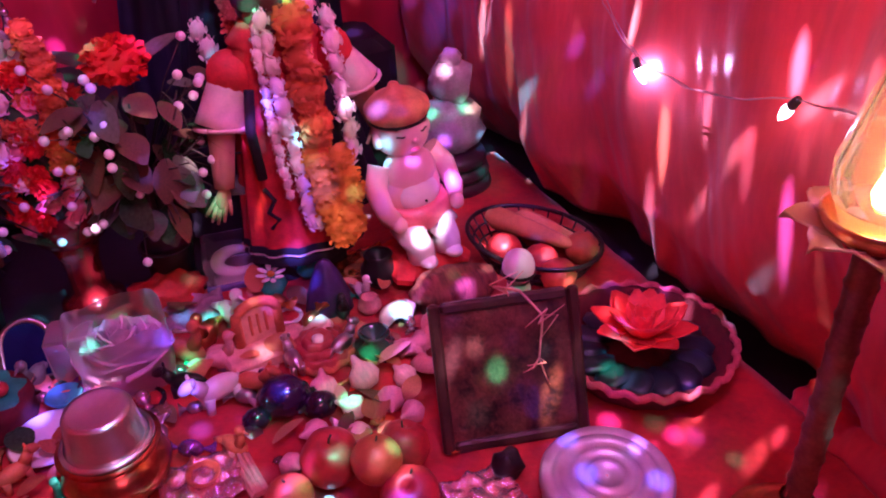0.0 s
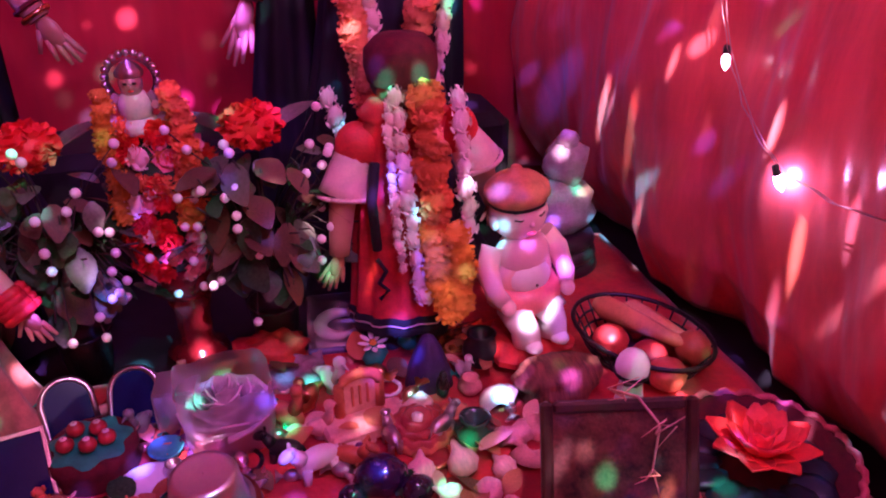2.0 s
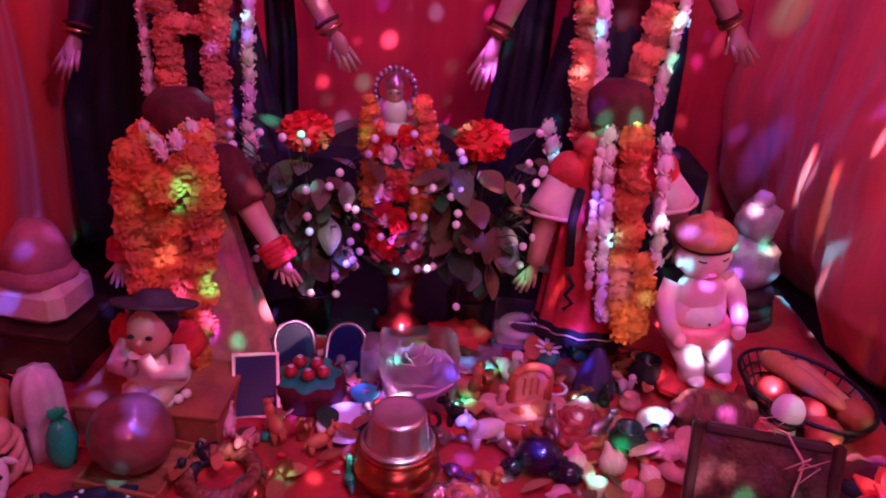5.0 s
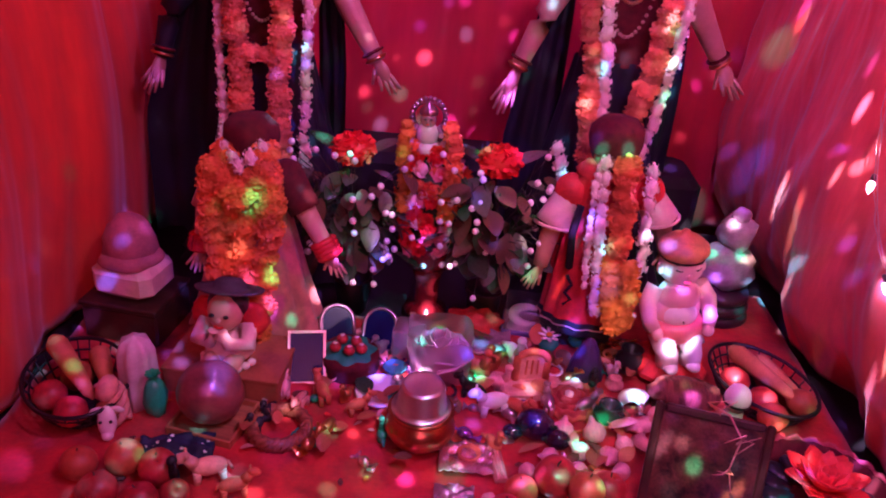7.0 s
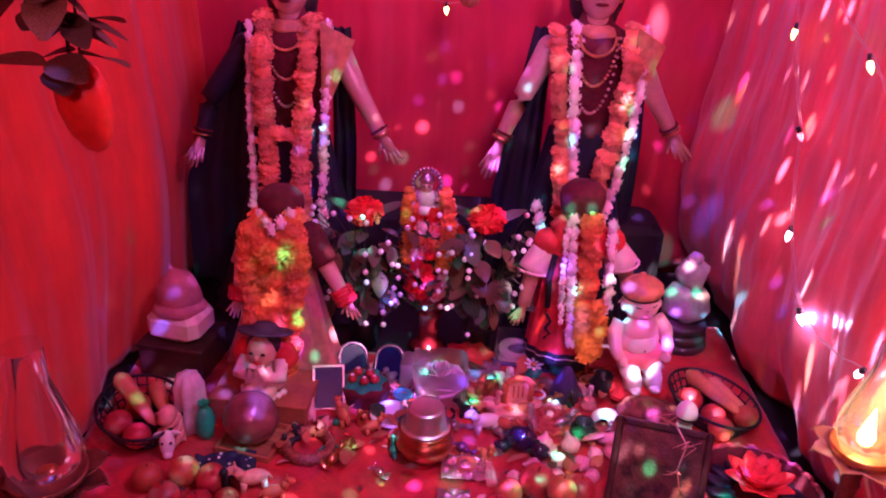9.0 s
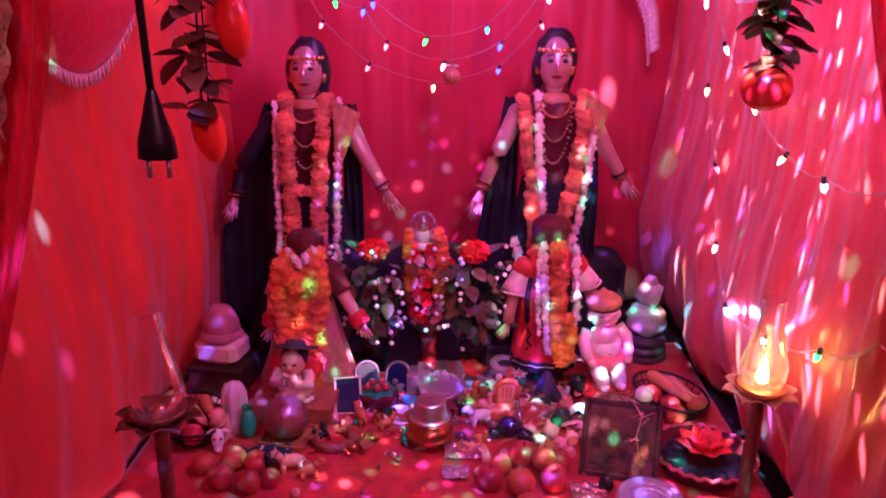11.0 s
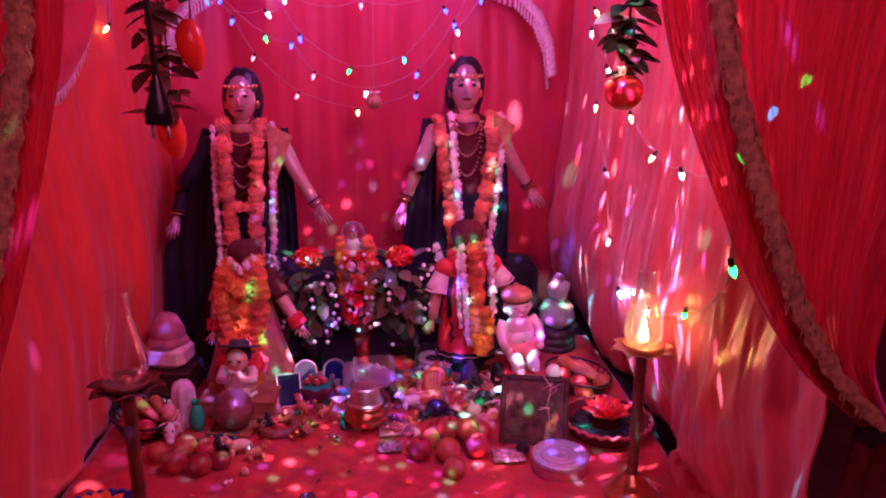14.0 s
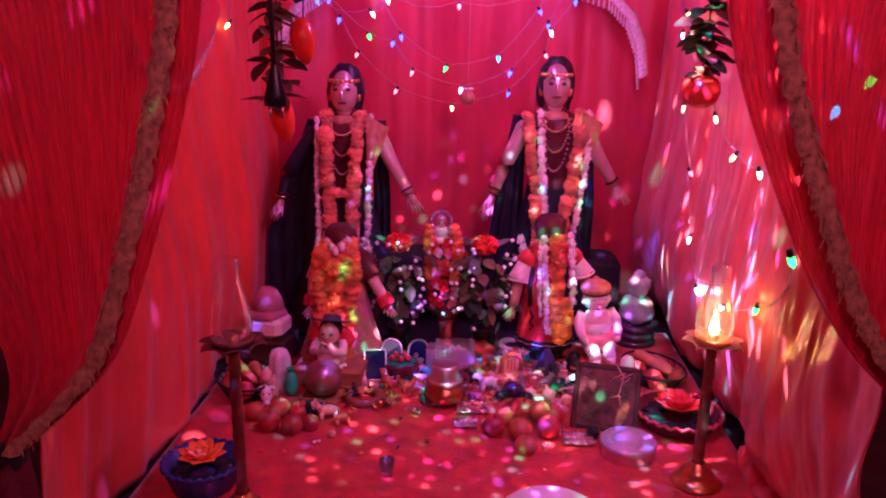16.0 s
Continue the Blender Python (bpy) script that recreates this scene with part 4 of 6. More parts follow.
def plant(x, y, seed, label):
    rn = random.Random(seed)
    th = thing("leafy_plant", (x, y, 0), label, "plant", "artificial plants")
    part("pot", Build().lathe([(0.001, 0), (0.034, 0), (0.044, 0.08), (0.047, 0.085), (0.041, 0.085), (0.037, 0.07), (0.001, 0.07)]), BLACKP, th)
    b = Build()
    for k in range(88):
        a = rn.uniform(0, 2 * math.pi)
        el = rn.uniform(-0.9, 1.0)
        rr = rn.uniform(0.05, 0.15)
        tip = Vector((rr * math.cos(a) * 1.12, -abs(rr * math.sin(a)) * 0.85 - 0.015, 0.27 + 0.11 * el))
        b.tube([(0, 0, 0.1), (tip.x * 0.4, tip.y * 0.4, 0.24), tip], 0.0016, 0, 4)
        s = rn.uniform(0.045, 0.075)
        yaw = math.degrees(math.atan2(tip.y, tip.x)) - 90
        m = Matrix.LocRotScale(tip * 1.0 - Vector((tip.x * 0.3, tip.y * 0.3, 0)), Euler((radians(rn.uniform(-75, 5)), radians(rn.uniform(-30, 30)), radians(yaw + rn.uniform(-35, 35)))), (s, s, s))
        part("leaf", LEAVES[rn.choice((0, 0, 1, 2, 2, 1))], None, th, m=m)
    for k in range(38):
        a = rn.uniform(math.pi, 2 * math.pi)
        rr = rn.uniform(0.09, 0.15)
        z = rn.uniform(0.13, 0.44)
        tip = Vector((rr * math.cos(a), rr * math.sin(a) * 0.9 - 0.03, z))
        b.tube([(0, 0, 0.22), (tip.x * 0.6, tip.y * 0.6, lerp(0.24, z, 0.5) + 0.03), tip], 0.0011, 0, 4)
        part("bead", BEADM, None, th, m=Matrix.Translation(tip))
    part("stem", b, STEM, th)
    part("rose", ROSEM, None, th, "red cloth rose", Matrix.LocRotScale((0, -0.035, 0.415), Euler((radians(14), 0, 0)), (0.047, 0.045, 0.042)))
    for k in (-1, 1):
        part("leaf", LEAVES[1 if k > 0 else 0], None, th, m=Matrix.LocRotScale((k * 0.03, -0.02, 0.40), Euler((radians(30), 0, radians(-70 * k))), (0.08, 0.08, 0.08)))
    return th


plant(-0.292, 1.29, 11, "dark leafy artificial plant with white beads and a red rose")
plant(0.018, 1.29, 23, "dark leafy artificial plant with white beads and a red rose")


# ---- offerings in front, each a thing of its own ----
# copper pot with an upturned steel cup
th = thing("copper_pot", (-0.10, 0.845, 0), "ribbed copper water pot on the red cloth", "pot")
part("body", Build().lathe([(0.001, 0), (0.036, 0.001), (0.05, 0.012), (0.063, 0.03), (0.062, 0.034), (0.066, 0.04), (0.063, 0.046), (0.062, 0.052), (0.052, 0.064), (0.047, 0.068), (0.05, 0.074), (0.058, 0.076)], seg=36), COPPER, th)
part("rim", Build().lathe([(0.046, 0.074), (0.06, 0.076), (0.062, 0.079), (0.046, 0.08)], seg=36), COPPER, th)
th = thing("steel_cup", (-0.10, 0.845, 0.079), "upturned steel cup on the copper pot", "cup")
part("body", Build().lathe([(0.052, 0.0), (0.054, 0.004), (0.048, 0.008), (0.046, 0.012), (0.041, 0.050), (0.037, 0.056), (0.032, 0.055), (0.001, 0.0545)], seg=36), STEEL, th)
part("rim", Build().lathe([(0.051, 0.0), (0.0555, 0.002), (0.0555, 0.006), (0.05, 0.008)], seg=36), STEEL, th)

# leaning picture with a dried twig on it
th = thing("picture_frame", (0.382, 0.695, 0), "dark framed picture leaning back, its image too dim to read", "picture", rz=-13)
tilt = rot(-24, 0, 0)
b = Build()
W, H = 0.182, 0.20
for c, s in (((-W / 2, 0, H / 2), (0.015, 0.014, H)), ((W / 2, 0, H / 2), (0.015, 0.014, H)), ((0, 0, H - 0.0075), (W - 0.016, 0.014, 0.015)), ((0, 0, 0.0075), (W - 0.016, 0.014, 0.015))):
    b.box(tilt @ Vector(c), s, m=tilt, bev=0.25)
part("frame", b, DKWOOD, th)
part("picture", Build().box(tilt @ Vector((0, 0.003, H / 2)), (W - 0.012, 0.004, H - 0.02), m=tilt), PAINTING, th, "dim dark brown picture")
part("back", Build().box(tilt @ Vector((0, 0.009, H / 2)), (W - 0.01, 0.003, H - 0.01), m=tilt), CARD, th)
rn = random.Random(9)
th = thing("dried_twig", (0.42, 0.77, 0.16), "dried pale twig hooked over the picture frame", "twig")
main = [(-0.03, 0.01, 0.035), (0.0, -0.005, 0.028), (0.02, -0.03, 0.0), (0.005, -0.05, -0.05), (0.012, -0.065, -0.085)]
part("stem", Build().tube(main, [0.002, 0.002, 0.0018, 0.0014, 0.0008], seg=6), CLAYP, th)
for k in range(9):
    p = Vector(main[rn.randrange(4)])
    part("twiglet", Build().tube([p, p + Vector((rn.uniform(-0.02, 0.02), -0.01, rn.uniform(-0.01, 0.02))), p + Vector((rn.uniform(-0.04, 0.04), -0.014, rn.uniform(-0.03, 0.025)))], [0.0014, 0.0012, 0.0006], seg=5), CLAYP, th)

# steel tin with rings in its lid
th = thing("steel_tin", (0.432, 0.568, 0), "round steel tin with ringed lid", "tin")
part("body", Build().lathe([(0.001, 0), (0.072, 0), (0.075, 0.004), (0.075, 0.034)], seg=48), STEEL, th)
part("lid", Build().lathe([(0.077, 0.03), (0.079, 0.034), (0.079, 0.044), (0.075, 0.049), (0.068, 0.0445), (0.062, 0.0445), (0.059, 0.0492), (0.055, 0.0445), (0.042, 0.0445), (0.039, 0.0492), (0.036, 0.0445), (0.024, 0.0445), (0.021, 0.0488), (0.018, 0.0445), (0.001, 0.0445)], seg=56), ALUM, th, "brushed lid with raised rings")

# large plate at the front edge
th = thing("steel_plate", (0.19, 0.25, 0), "large pale steel plate upturned on the red cloth", "plate")
part("body", Build().lathe([(0.128, 0.0), (0.131, 0.004), (0.122, 0.016), (0.11, 0.022), (0.06, 0.025), (0.001, 0.026)], seg=56), WHITE, th)
part("rim", Build().lathe([(0.127, 0.0), (0.134, 0.001), (0.134, 0.005), (0.127, 0.006)], seg=56), STEEL, th)


def lotus(parent, z, r, material, label, tiltx=0):
    n = 0
    for ringk, (cnt, ln, el) in enumerate(((8, 1.0, 18), (8, 0.85, 38), (6, 0.6, 60))):
        for i in range(cnt):
            a = 360 * (i + 0.5 * ringk) / cnt
            b = Build()
            rows = []
            for k in range(6):
                t = k / 5
                w = r * 0.30 * math.sin(math.pi * (0.12 + 0.86 * t)) ** 0.7 * ln
                c = r * ln * t
                rows.append([(-w, c, 0.25 * w + r * 0.12 * t * t), (0, c, -0.1 * w + r * 0.1 * t * t), (w, c, 0.25 * w + r * 0.12 * t * t)])
            b.grid(rows)
            ob = part("petal", b, material, parent, m=Matrix.Translation((0, 0, z)) @ rot(0, 0, a).to_4x4() @ rot(el, 0, 0).to_4x4())
            ob.modifiers.new("thick", "SOLIDIFY").thickness = 0.0025
            n += 1
    part("heart", Build().ball((0, 0, z + r * 0.2), (r * 0.18, r * 0.18, r * 0.2), lump=0.2), material, parent, label)


def flower_basket(at, r, h, body, rimmat, label, lmat, inner, lr):
    th = thing("lotus_basket", at, label, "basket", "flower baskets")
    part("body", Build().lathe([(0.001, 0), (r * 0.78, 0), (r * 0.95, h * 0.8), (r, h), (r * 0.93, h), (r * 0.85, h * 0.45), (r * 0.001, h * 0.4)], seg=48, wob=0.015, waves=16), body, th)
    rope = []
    for i in range(97):
        a = 2 * math.pi * i / 96
        rope.append((r * (1 + 0.02 * math.cos(i * 1.6)) * math.cos(a), r * (1 + 0.02 * math.cos(i * 1.6)) * math.sin(a), h + 0.004 * math.sin(i * 1.6)))
    part("rim", Build().tube(rope, 0.0055, seg=7), rimmat, th, "twisted rope rim")
    for i in range(14):
        a = 2 * math.pi * i / 14
        b = Build()
        b.ball((r * 0.58 * math.cos(a), r * 0.58 * math.sin(a), h * 0.55), (r * 0.26, r * 0.2, h * 0.16), m=rot(12, 0, math.degrees(a)), seg=8, rings=5)
        part("leaf", b, inner, th)
    lotus(th, h * 0.95, lr, lmat, "")
    return th


RIMP = mat("pink_rope", (0.52, 0.10, 0.12), 0.6, vary=0.3, scale=80, bump=0.4)
DKLEAF = mat("dark_blue_leaf", (0.010, 0.022, 0.032), 0.35, vary=0.4, scale=20)
flower_basket((0.615, 0.758, 0), 0.13, 0.05, DARKM, RIMP, "round red basket holding a red foam lotus", LOTUS, DKLEAF, 0.082)
flower_basket((-0.705, 0.335, 0), 0.1, 0.072, BLUEP, BLUEP, "blue bowl holding an orange foam lotus", LOTUS_O, DKLEAF, 0.07)


# oil lamps on tall stands
def oil_lamp(at, lit, h, label):
    th = thing("oil_lamp", at, label, "oil lamp", "lotus oil lamps")
    part("base", Build().lathe([(0.001, 0), (0.066, 0), (0.068, 0.008), (0.054, 0.018), (0.04, 0.028), (0.042, 0.036), (0.028, 0.048), (0.018, 0.064)], seg=32), BRASS, th)
    prof = [(0.016, 0.06)]
    for k in range(9):
        z = lerp(0.07, h - 0.03, k / 8)
        prof += [(0.0135, z), (0.014, z + 0.018), (0.0155, z + 0.023), (0.0135, z + 0.028)]
    prof = [(r, min(z, h - 0.006)) for r, z in prof] + [(0.022, h - 0.004), (0.018, h)]
    part("pole", Build().lathe(prof, seg=20), DKBRASS, th)
    # Cup and petals are brighter on the burning lamp: flame glow put into colour.
    part("cup", Build().lathe([(0.012, h - 0.006), (0.03, h + 0.004), (0.046, h + 0.018), (0.05, h + 0.03), (0.046, h + 0.03), (0.03, h + 0.01), (0.001, h + 0.006)], seg=28), BRASS if lit else DKBRASS, th)
    for i in range(8):
        b = Build()
        rows = []
        for k in range(6):
            t = k / 5
            w = 0.024 * math.sin(math.pi * (0.2 + 0.79 * t)) ** 0.8
            rows.append([(-w, 0.03 + 0.045 * t, 0.004 + 0.022 * t - 0.012 * t ** 3), (0, 0.034 + 0.045 * t, 0.022 * t - 0.012 * t ** 3 - 0.003), (w, 0.03 + 0.045 * t, 0.004 + 0.022 * t - 0.012 * t ** 3)])
        b.grid(rows)
        ob = part("petal", b, AMBER if lit else DKBRASS, th, m=Matrix.Translation((0, 0, h + 0.006)) @ rot(0, 0, 45 * i).to_4x4())
        ob.modifiers.new("thick", "SOLIDIFY").thickness = 0.0018
    g = part("chimney", Build().lathe([(0.03, h + 0.012), (0.046, h + 0.05), (0.047, h + 0.075), (0.036, h + 0.12), (0.024, h + 0.165), (0.023, h + 0.215), (0.0245, h + 0.218)], seg=32), SHADE, th, "clear glass chimney")
    g.visible_shadow = False
    part("wick_holder", Build().lathe([(0.012, h + 0.008), (0.014, h + 0.03), (0.006, h + 0.036), (0.001, h + 0.036)]), BRASS, th)
    if lit:
        part("flame", Build().lathe([(0.001, h + 0.034), (0.010, h + 0.037), (0.013, h + 0.047), (0.009, h + 0.062), (0.004, h + 0.084), (0.0003, h + 0.1)]), FLAME, th, "burning flame")
    return th


oil_lamp((0.59, 0.44, 0), True, 0.392, "aged brass oil lamp stand with lotus cup, burning")
oil_lamp((-0.565, 0.215, 0), False, 0.44, "aged brass oil lamp stand with lotus cup, unlit")
lamp("lamp_flame", "POINT", pose(0.59, 0.44, 0.506), 0.28, (1.0, 0.5, 0.2), 0.012)


# baskets of vegetables
def carrot(b, p, q, r, mi=0):
    p, q = Vector(p), Vector(q)
    b.tube([p, p.lerp(q, 0.1), p.lerp(q, 0.5), p.lerp(q, 0.9), q], [r * 0.5, r, r * 0.85, r * 0.5, r * 0.12], mi, 10)


def veg_basket(at, rz, veg, label):
    th = thing("vegetable_basket", at, label, "basket", "vegetable baskets", rz)
    part("tray", Build().lathe([(0.001, 0.001), (0.062, 0.001), (0.07, 0.006), (0.001, 0.006)], sy=1.35, seg=32), BLACKP, th)
    for z, r in ((0.02, 0.077), (0.038, 0.085), (0.058, 0.094)):
        pts = [(r * math.cos(a), 1.35 * r * math.sin(a), z) for a in [2 * math.pi * i / 36 for i in range(37)]]
        part("hoop", Build().tube(pts, 0.004 if z > 0.05 else 0.0022, seg=6), BLACKP, th)
    for i in range(26):
        a = 2 * math.pi * i / 26
        part("rib", Build().tube([(0.068 * math.cos(a), 0.068 * 1.35 * math.sin(a), 0.004), (0.094 * math.cos(a), 1.35 * 0.094 * math.sin(a), 0.058)], 0.0018, seg=5), BLACKP, th)
    for kind, p, q in veg:
        if kind == "carrot":
            c = Vector(p)
            b = Build()
            carrot(b, (0, 0, 0), Vector(q) - c, 0.021)
            ob = solid("carrot", b, CARROT, "orange carrot lying in the basket", "vegetable", Matrix.Translation(Vector(at) + rot(0, 0, rz) @ c) @ rot(0, 0, rz).to_4x4(), "toy vegetables")
        else:
            b = Build().ball((0, 0, 0), (0.031, 0.031, 0.028), lump=0.08, seed=p[0] * 50)
            ob = solid("tomato", b, APPLE if kind == "tomato" else ORFRUIT, "round " + ("red tomato" if kind == "tomato" else "orange fruit") + " lying in the basket", "vegetable", Matrix.Translation(Vector(at) + rot(0, 0, rz) @ Vector(p)), "toy vegetables")
    return th


veg_basket((0.605, 1.06, 0), 25, [("carrot", (0.0, 0.10, 0.065), (0.02, -0.075, 0.055)), ("carrot", (0.045, 0.07, 0.05), (0.05, -0.06, 0.045)), ("tomato", (-0.042, 0.03, 0.04), 0), ("tomato", (-0.03, -0.04, 0.038), 0), ("orange", (0.04, -0.075, 0.042), 0), ("orange", (-0.045, -0.085, 0.036), 0)], "black wire basket heaped with carrots and tomatoes")
veg_basket((-0.755, 0.875, 0), 30, [("carrot", (-0.03, 0.10, 0.085), (0.02, -0.085, 0.06)), ("carrot", (0.045, 0.08, 0.05), (0.05, -0.05, 0.05)), ("tomato", (-0.05, -0.02, 0.042), 0), ("orange", (0.0, 0.03, 0.036), 0), ("tomato", (-0.02, -0.08, 0.04), 0)], "dark wire basket with carrots beside the curtain")

# fruit heaps
FRUIT = [Build().lathe([(0.001, -0.03), (0.016, -0.029), (0.031, -0.012), (0.033, 0.004), (0.026, 0.022), (0.012, 0.03), (0.004, 0.026), (0.001, 0.022)], seg=20, wob=0.015, waves=5).mesh("apple_body", [APPLE]),
         Build().ball((0, 0, 0), (0.033, 0.033, 0.031), seg=18, rings=12).mesh("orange_body", [ORFRUIT])]
STALK = Build().tube([(0, 0, 0.022), (0.002, 0, 0.03), (0.005, 0.001, 0.037)], 0.0014, seg=5).mesh("fruit_stalk", [STEM])
rn = random.Random(3)
for x, y, z, k, s in ((0.055, 0.65, 0.03, 0, 1.05), (0.142, 0.548, 0.03, 1, 0.95), (0.215, 0.65, 0.031, 0, 1.08), (0.132, 0.632, 0.031, 1, 1.08), (0.145, 0.742, 0.032, 0, 1.15), (0.236, 0.728, 0.03, 0, 1.02), (0.085, 0.715, 0.028, 1, 0.9),
                      (0.19, 0.69, 0.068, 1, 0.95), (-0.61, 0.625, 0.031, 0, 1.02), (-0.538, 0.612, 0.03, 0, 1.0), (-0.598, 0.705, 0.032, 1, 1.0), (-0.535, 0.69, 0.03, 0, 1.0), (-0.668, 0.685, 0.03, 1, 0.95), (-0.49, 0.64, 0.027, 0, 0.8)):
    th = thing("apple" if k == 0 else "orange", (x, y, z * s), "dark red apple in the offering heap" if k == 0 else "dull orange fruit in the offering heap", "fruit", "offered fruit", rn.uniform(0, 360))
    part("flesh", FRUIT[k], None, th, m=Matrix.Diagonal((s, s, s, 1)) @ rot(rn.uniform(-25, 25), rn.uniform(-25, 25), 0).to_4x4())
    part("stalk", STALK, None, th, m=Matrix.Diagonal((s, s, s, 1)))
ONIONM = Build().lathe([(0.001, -0.016), (0.012, -0.014), (0.02, -0.002), (0.017, 0.01), (0.007, 0.019), (0.003, 0.03), (0.001, 0.032)], seg=16, wob=0.05, waves=6).mesh("onion_body", [ONION])
for x, y, s in ((0.175, 0.885, 1.1), (0.235, 0.885, 1.15), (0.205, 0.835, 0.95), (0.255, 0.83, 1.0), (0.145, 0.815, 0.9), (0.29, 0.865, 0.9), (0.195, 0.785, 0.9), (0.10, 0.775, 0.8), (0.03, 0.70, 0.7), (0.13, 0.585, 0.6), (0.20, 0.578, 0.6), (-0.42, 0.60, 0.6), (0.275, 0.795, 0.85)):
    ob = tagged(new("onion", ONIONM), "small pale pink bulb lying among the offerings", "vegetable", "pale bulbs")
    ob.matrix_world = Matrix.LocRotScale((x, y, 0.017 * s), Euler((rn.uniform(0.6, 1.5), rn.uniform(-0.5, 0.5), rn.uniform(0, 6))), (s, s, s))
for x, y, r in ((0.118, 0.885, 0.03), (0.162, 0.858, 0.02), (0.075, 0.872, 0.016)):
    th = thing("aubergine", (x, y, r), "glossy dark aubergine among the bulbs", "vegetable", "aubergines", rn.uniform(0, 360))
    part("flesh", Build().ball((0, 0, 0), (r * 1.25, r, r), lump=0.1), AUBER, th)
    part("cap", Build().lathe([(r * 0.5, 0), (r * 0.35, r * 0.16), (0.004, r * 0.2), (0.004, r * 0.5)], (r * 1.05, 0, 0), m=rot(0, 90, 0), wob=0.2, waves=5), GREENL, th)

# mirrors, album and card
def oval_panel(parent, c, w, h, m, name):
    n = 22
    out, rim = Build(), []
    for i in range(n + 1):
        a = math.pi * i / n
        rim.append((0.5 * w * math.cos(a), 0, h * 0.62 + 0.38 * h * math.sin(a)))
    rim = [(0.5 * w, 0, 0)] + rim + [(-0.5 * w, 0, 0)]
    out.poly([m @ Vector((x, -0.003, z)) + Vector(c) for x, y, z in rim])
    out.poly([m @ Vector((x, 0.003, z)) + Vector(c) for x, y, z in rim][::-1])
    p = part(name, out, MIRROR, parent, "dark blue glossy panel")
    part("border", Build().tube([m @ Vector(q) + Vector(c) for q in rim + [rim[0]]], 0.0052, seg=7), SILVER, p)


th = thing("double_frame", (-0.255, 1.115, 0.0), "folding silver frame with two dark arched panels", "picture frame")
oval_panel(th, (-0.042, 0, 0.005), 0.07, 0.09, rot(-38, 0, 14), "panel")
oval_panel(th, (0.042, 0, 0.005), 0.07, 0.09, rot(-38, 0, -6), "panel")
th = thing("mirror_card", (-0.34, 0.98, 0.0), "small dark blue mirror in a silver border", "mirror")
m = rot(-35, 0, 10)
part("panel", Build().box(m @ Vector((0, 0, 0.055)), (0.07, 0.004, 0.10), m=m), MIRROR, th)
b = Build()
for c, s in (((-0.036, -0.002, 0.055), (0.0055, 0.006, 0.11)), ((0.036, -0.002, 0.055), (0.0055, 0.006, 0.11)), ((0, -0.002, 0.003), (0.066, 0.006, 0.006)), ((0, -0.002, 0.107), (0.066, 0.006, 0.006))):
    b.box(m @ Vector(c), s, m=m)
part("border", b, SILVER, th)

# round box with a leaf and toy apples
th = thing("round_box", (-0.262, 1.045, 0), "round dark red wooden box", "box")
part("body", Build().lathe([(0.001, 0), (0.056, 0), (0.062, 0.01), (0.058, 0.022), (0.063, 0.034), (0.06, 0.046), (0.054, 0.048), (0.001, 0.046)], seg=32), DARKM, th)
part("leaf_mat", Build().lathe([(0.052, 0.0485), (0.045, 0.052), (0.001, 0.053)], wob=0.12, waves=7, seg=42), GREENP, th, "green leaf mat")
MINI = Build().ball((0, 0, 0), (0.0125, 0.0125, 0.011), seg=12, rings=8).mesh("toy_apple", [APPLE])
EYE_M = Build().lathe([(0.001, 0.0118), (0.0045, 0.0112), (0.005, 0.0105)]).mesh("toy_apple_eye", [PALE])
for dx, dy in ((-0.028, -0.014), (-0.018, 0.016), (0.012, 0.012), (0.026, -0.012), (0.002, -0.022)):
    th = thing("toy_apple", (-0.262 + dx, 1.045 + dy, 0.0635), "tiny red toy apple on the round box", "toy fruit", "tiny toy apples")
    part("flesh", MINI, None, th)
    part("calyx", EYE_M, None, th)

th = thing("saucer", (-0.185, 0.965, 0), "white saucer with a green leaf", "saucer")
part("dish", Build().lathe([(0.001, 0.003), (0.022, 0), (0.03, 0.003), (0.05, 0.013), (0.055, 0.014), (0.05, 0.017), (0.03, 0.008), (0.001, 0.007)], seg=32), WHITE, th)
part("leaf", LEAVES[0], None, th, m=Matrix.LocRotScale((-0.025, -0.02, 0.018), Euler((0.15, 0, 0.4)), (0.06, 0.06, 0.06)))
th = thing("blue_bowl", (-0.165, 1.035, 0), "tiny blue glass bowl", "bowl")
part("body", Build().lathe([(0.001, 0), (0.012, 0), (0.016, 0.01), (0.026, 0.024), (0.024, 0.025), (0.012, 0.012), (0.001, 0.01)]), mat("turquoise_glass", (0.05, 0.32, 0.42), 0.15, vary=0.2, coat=0.4), th)

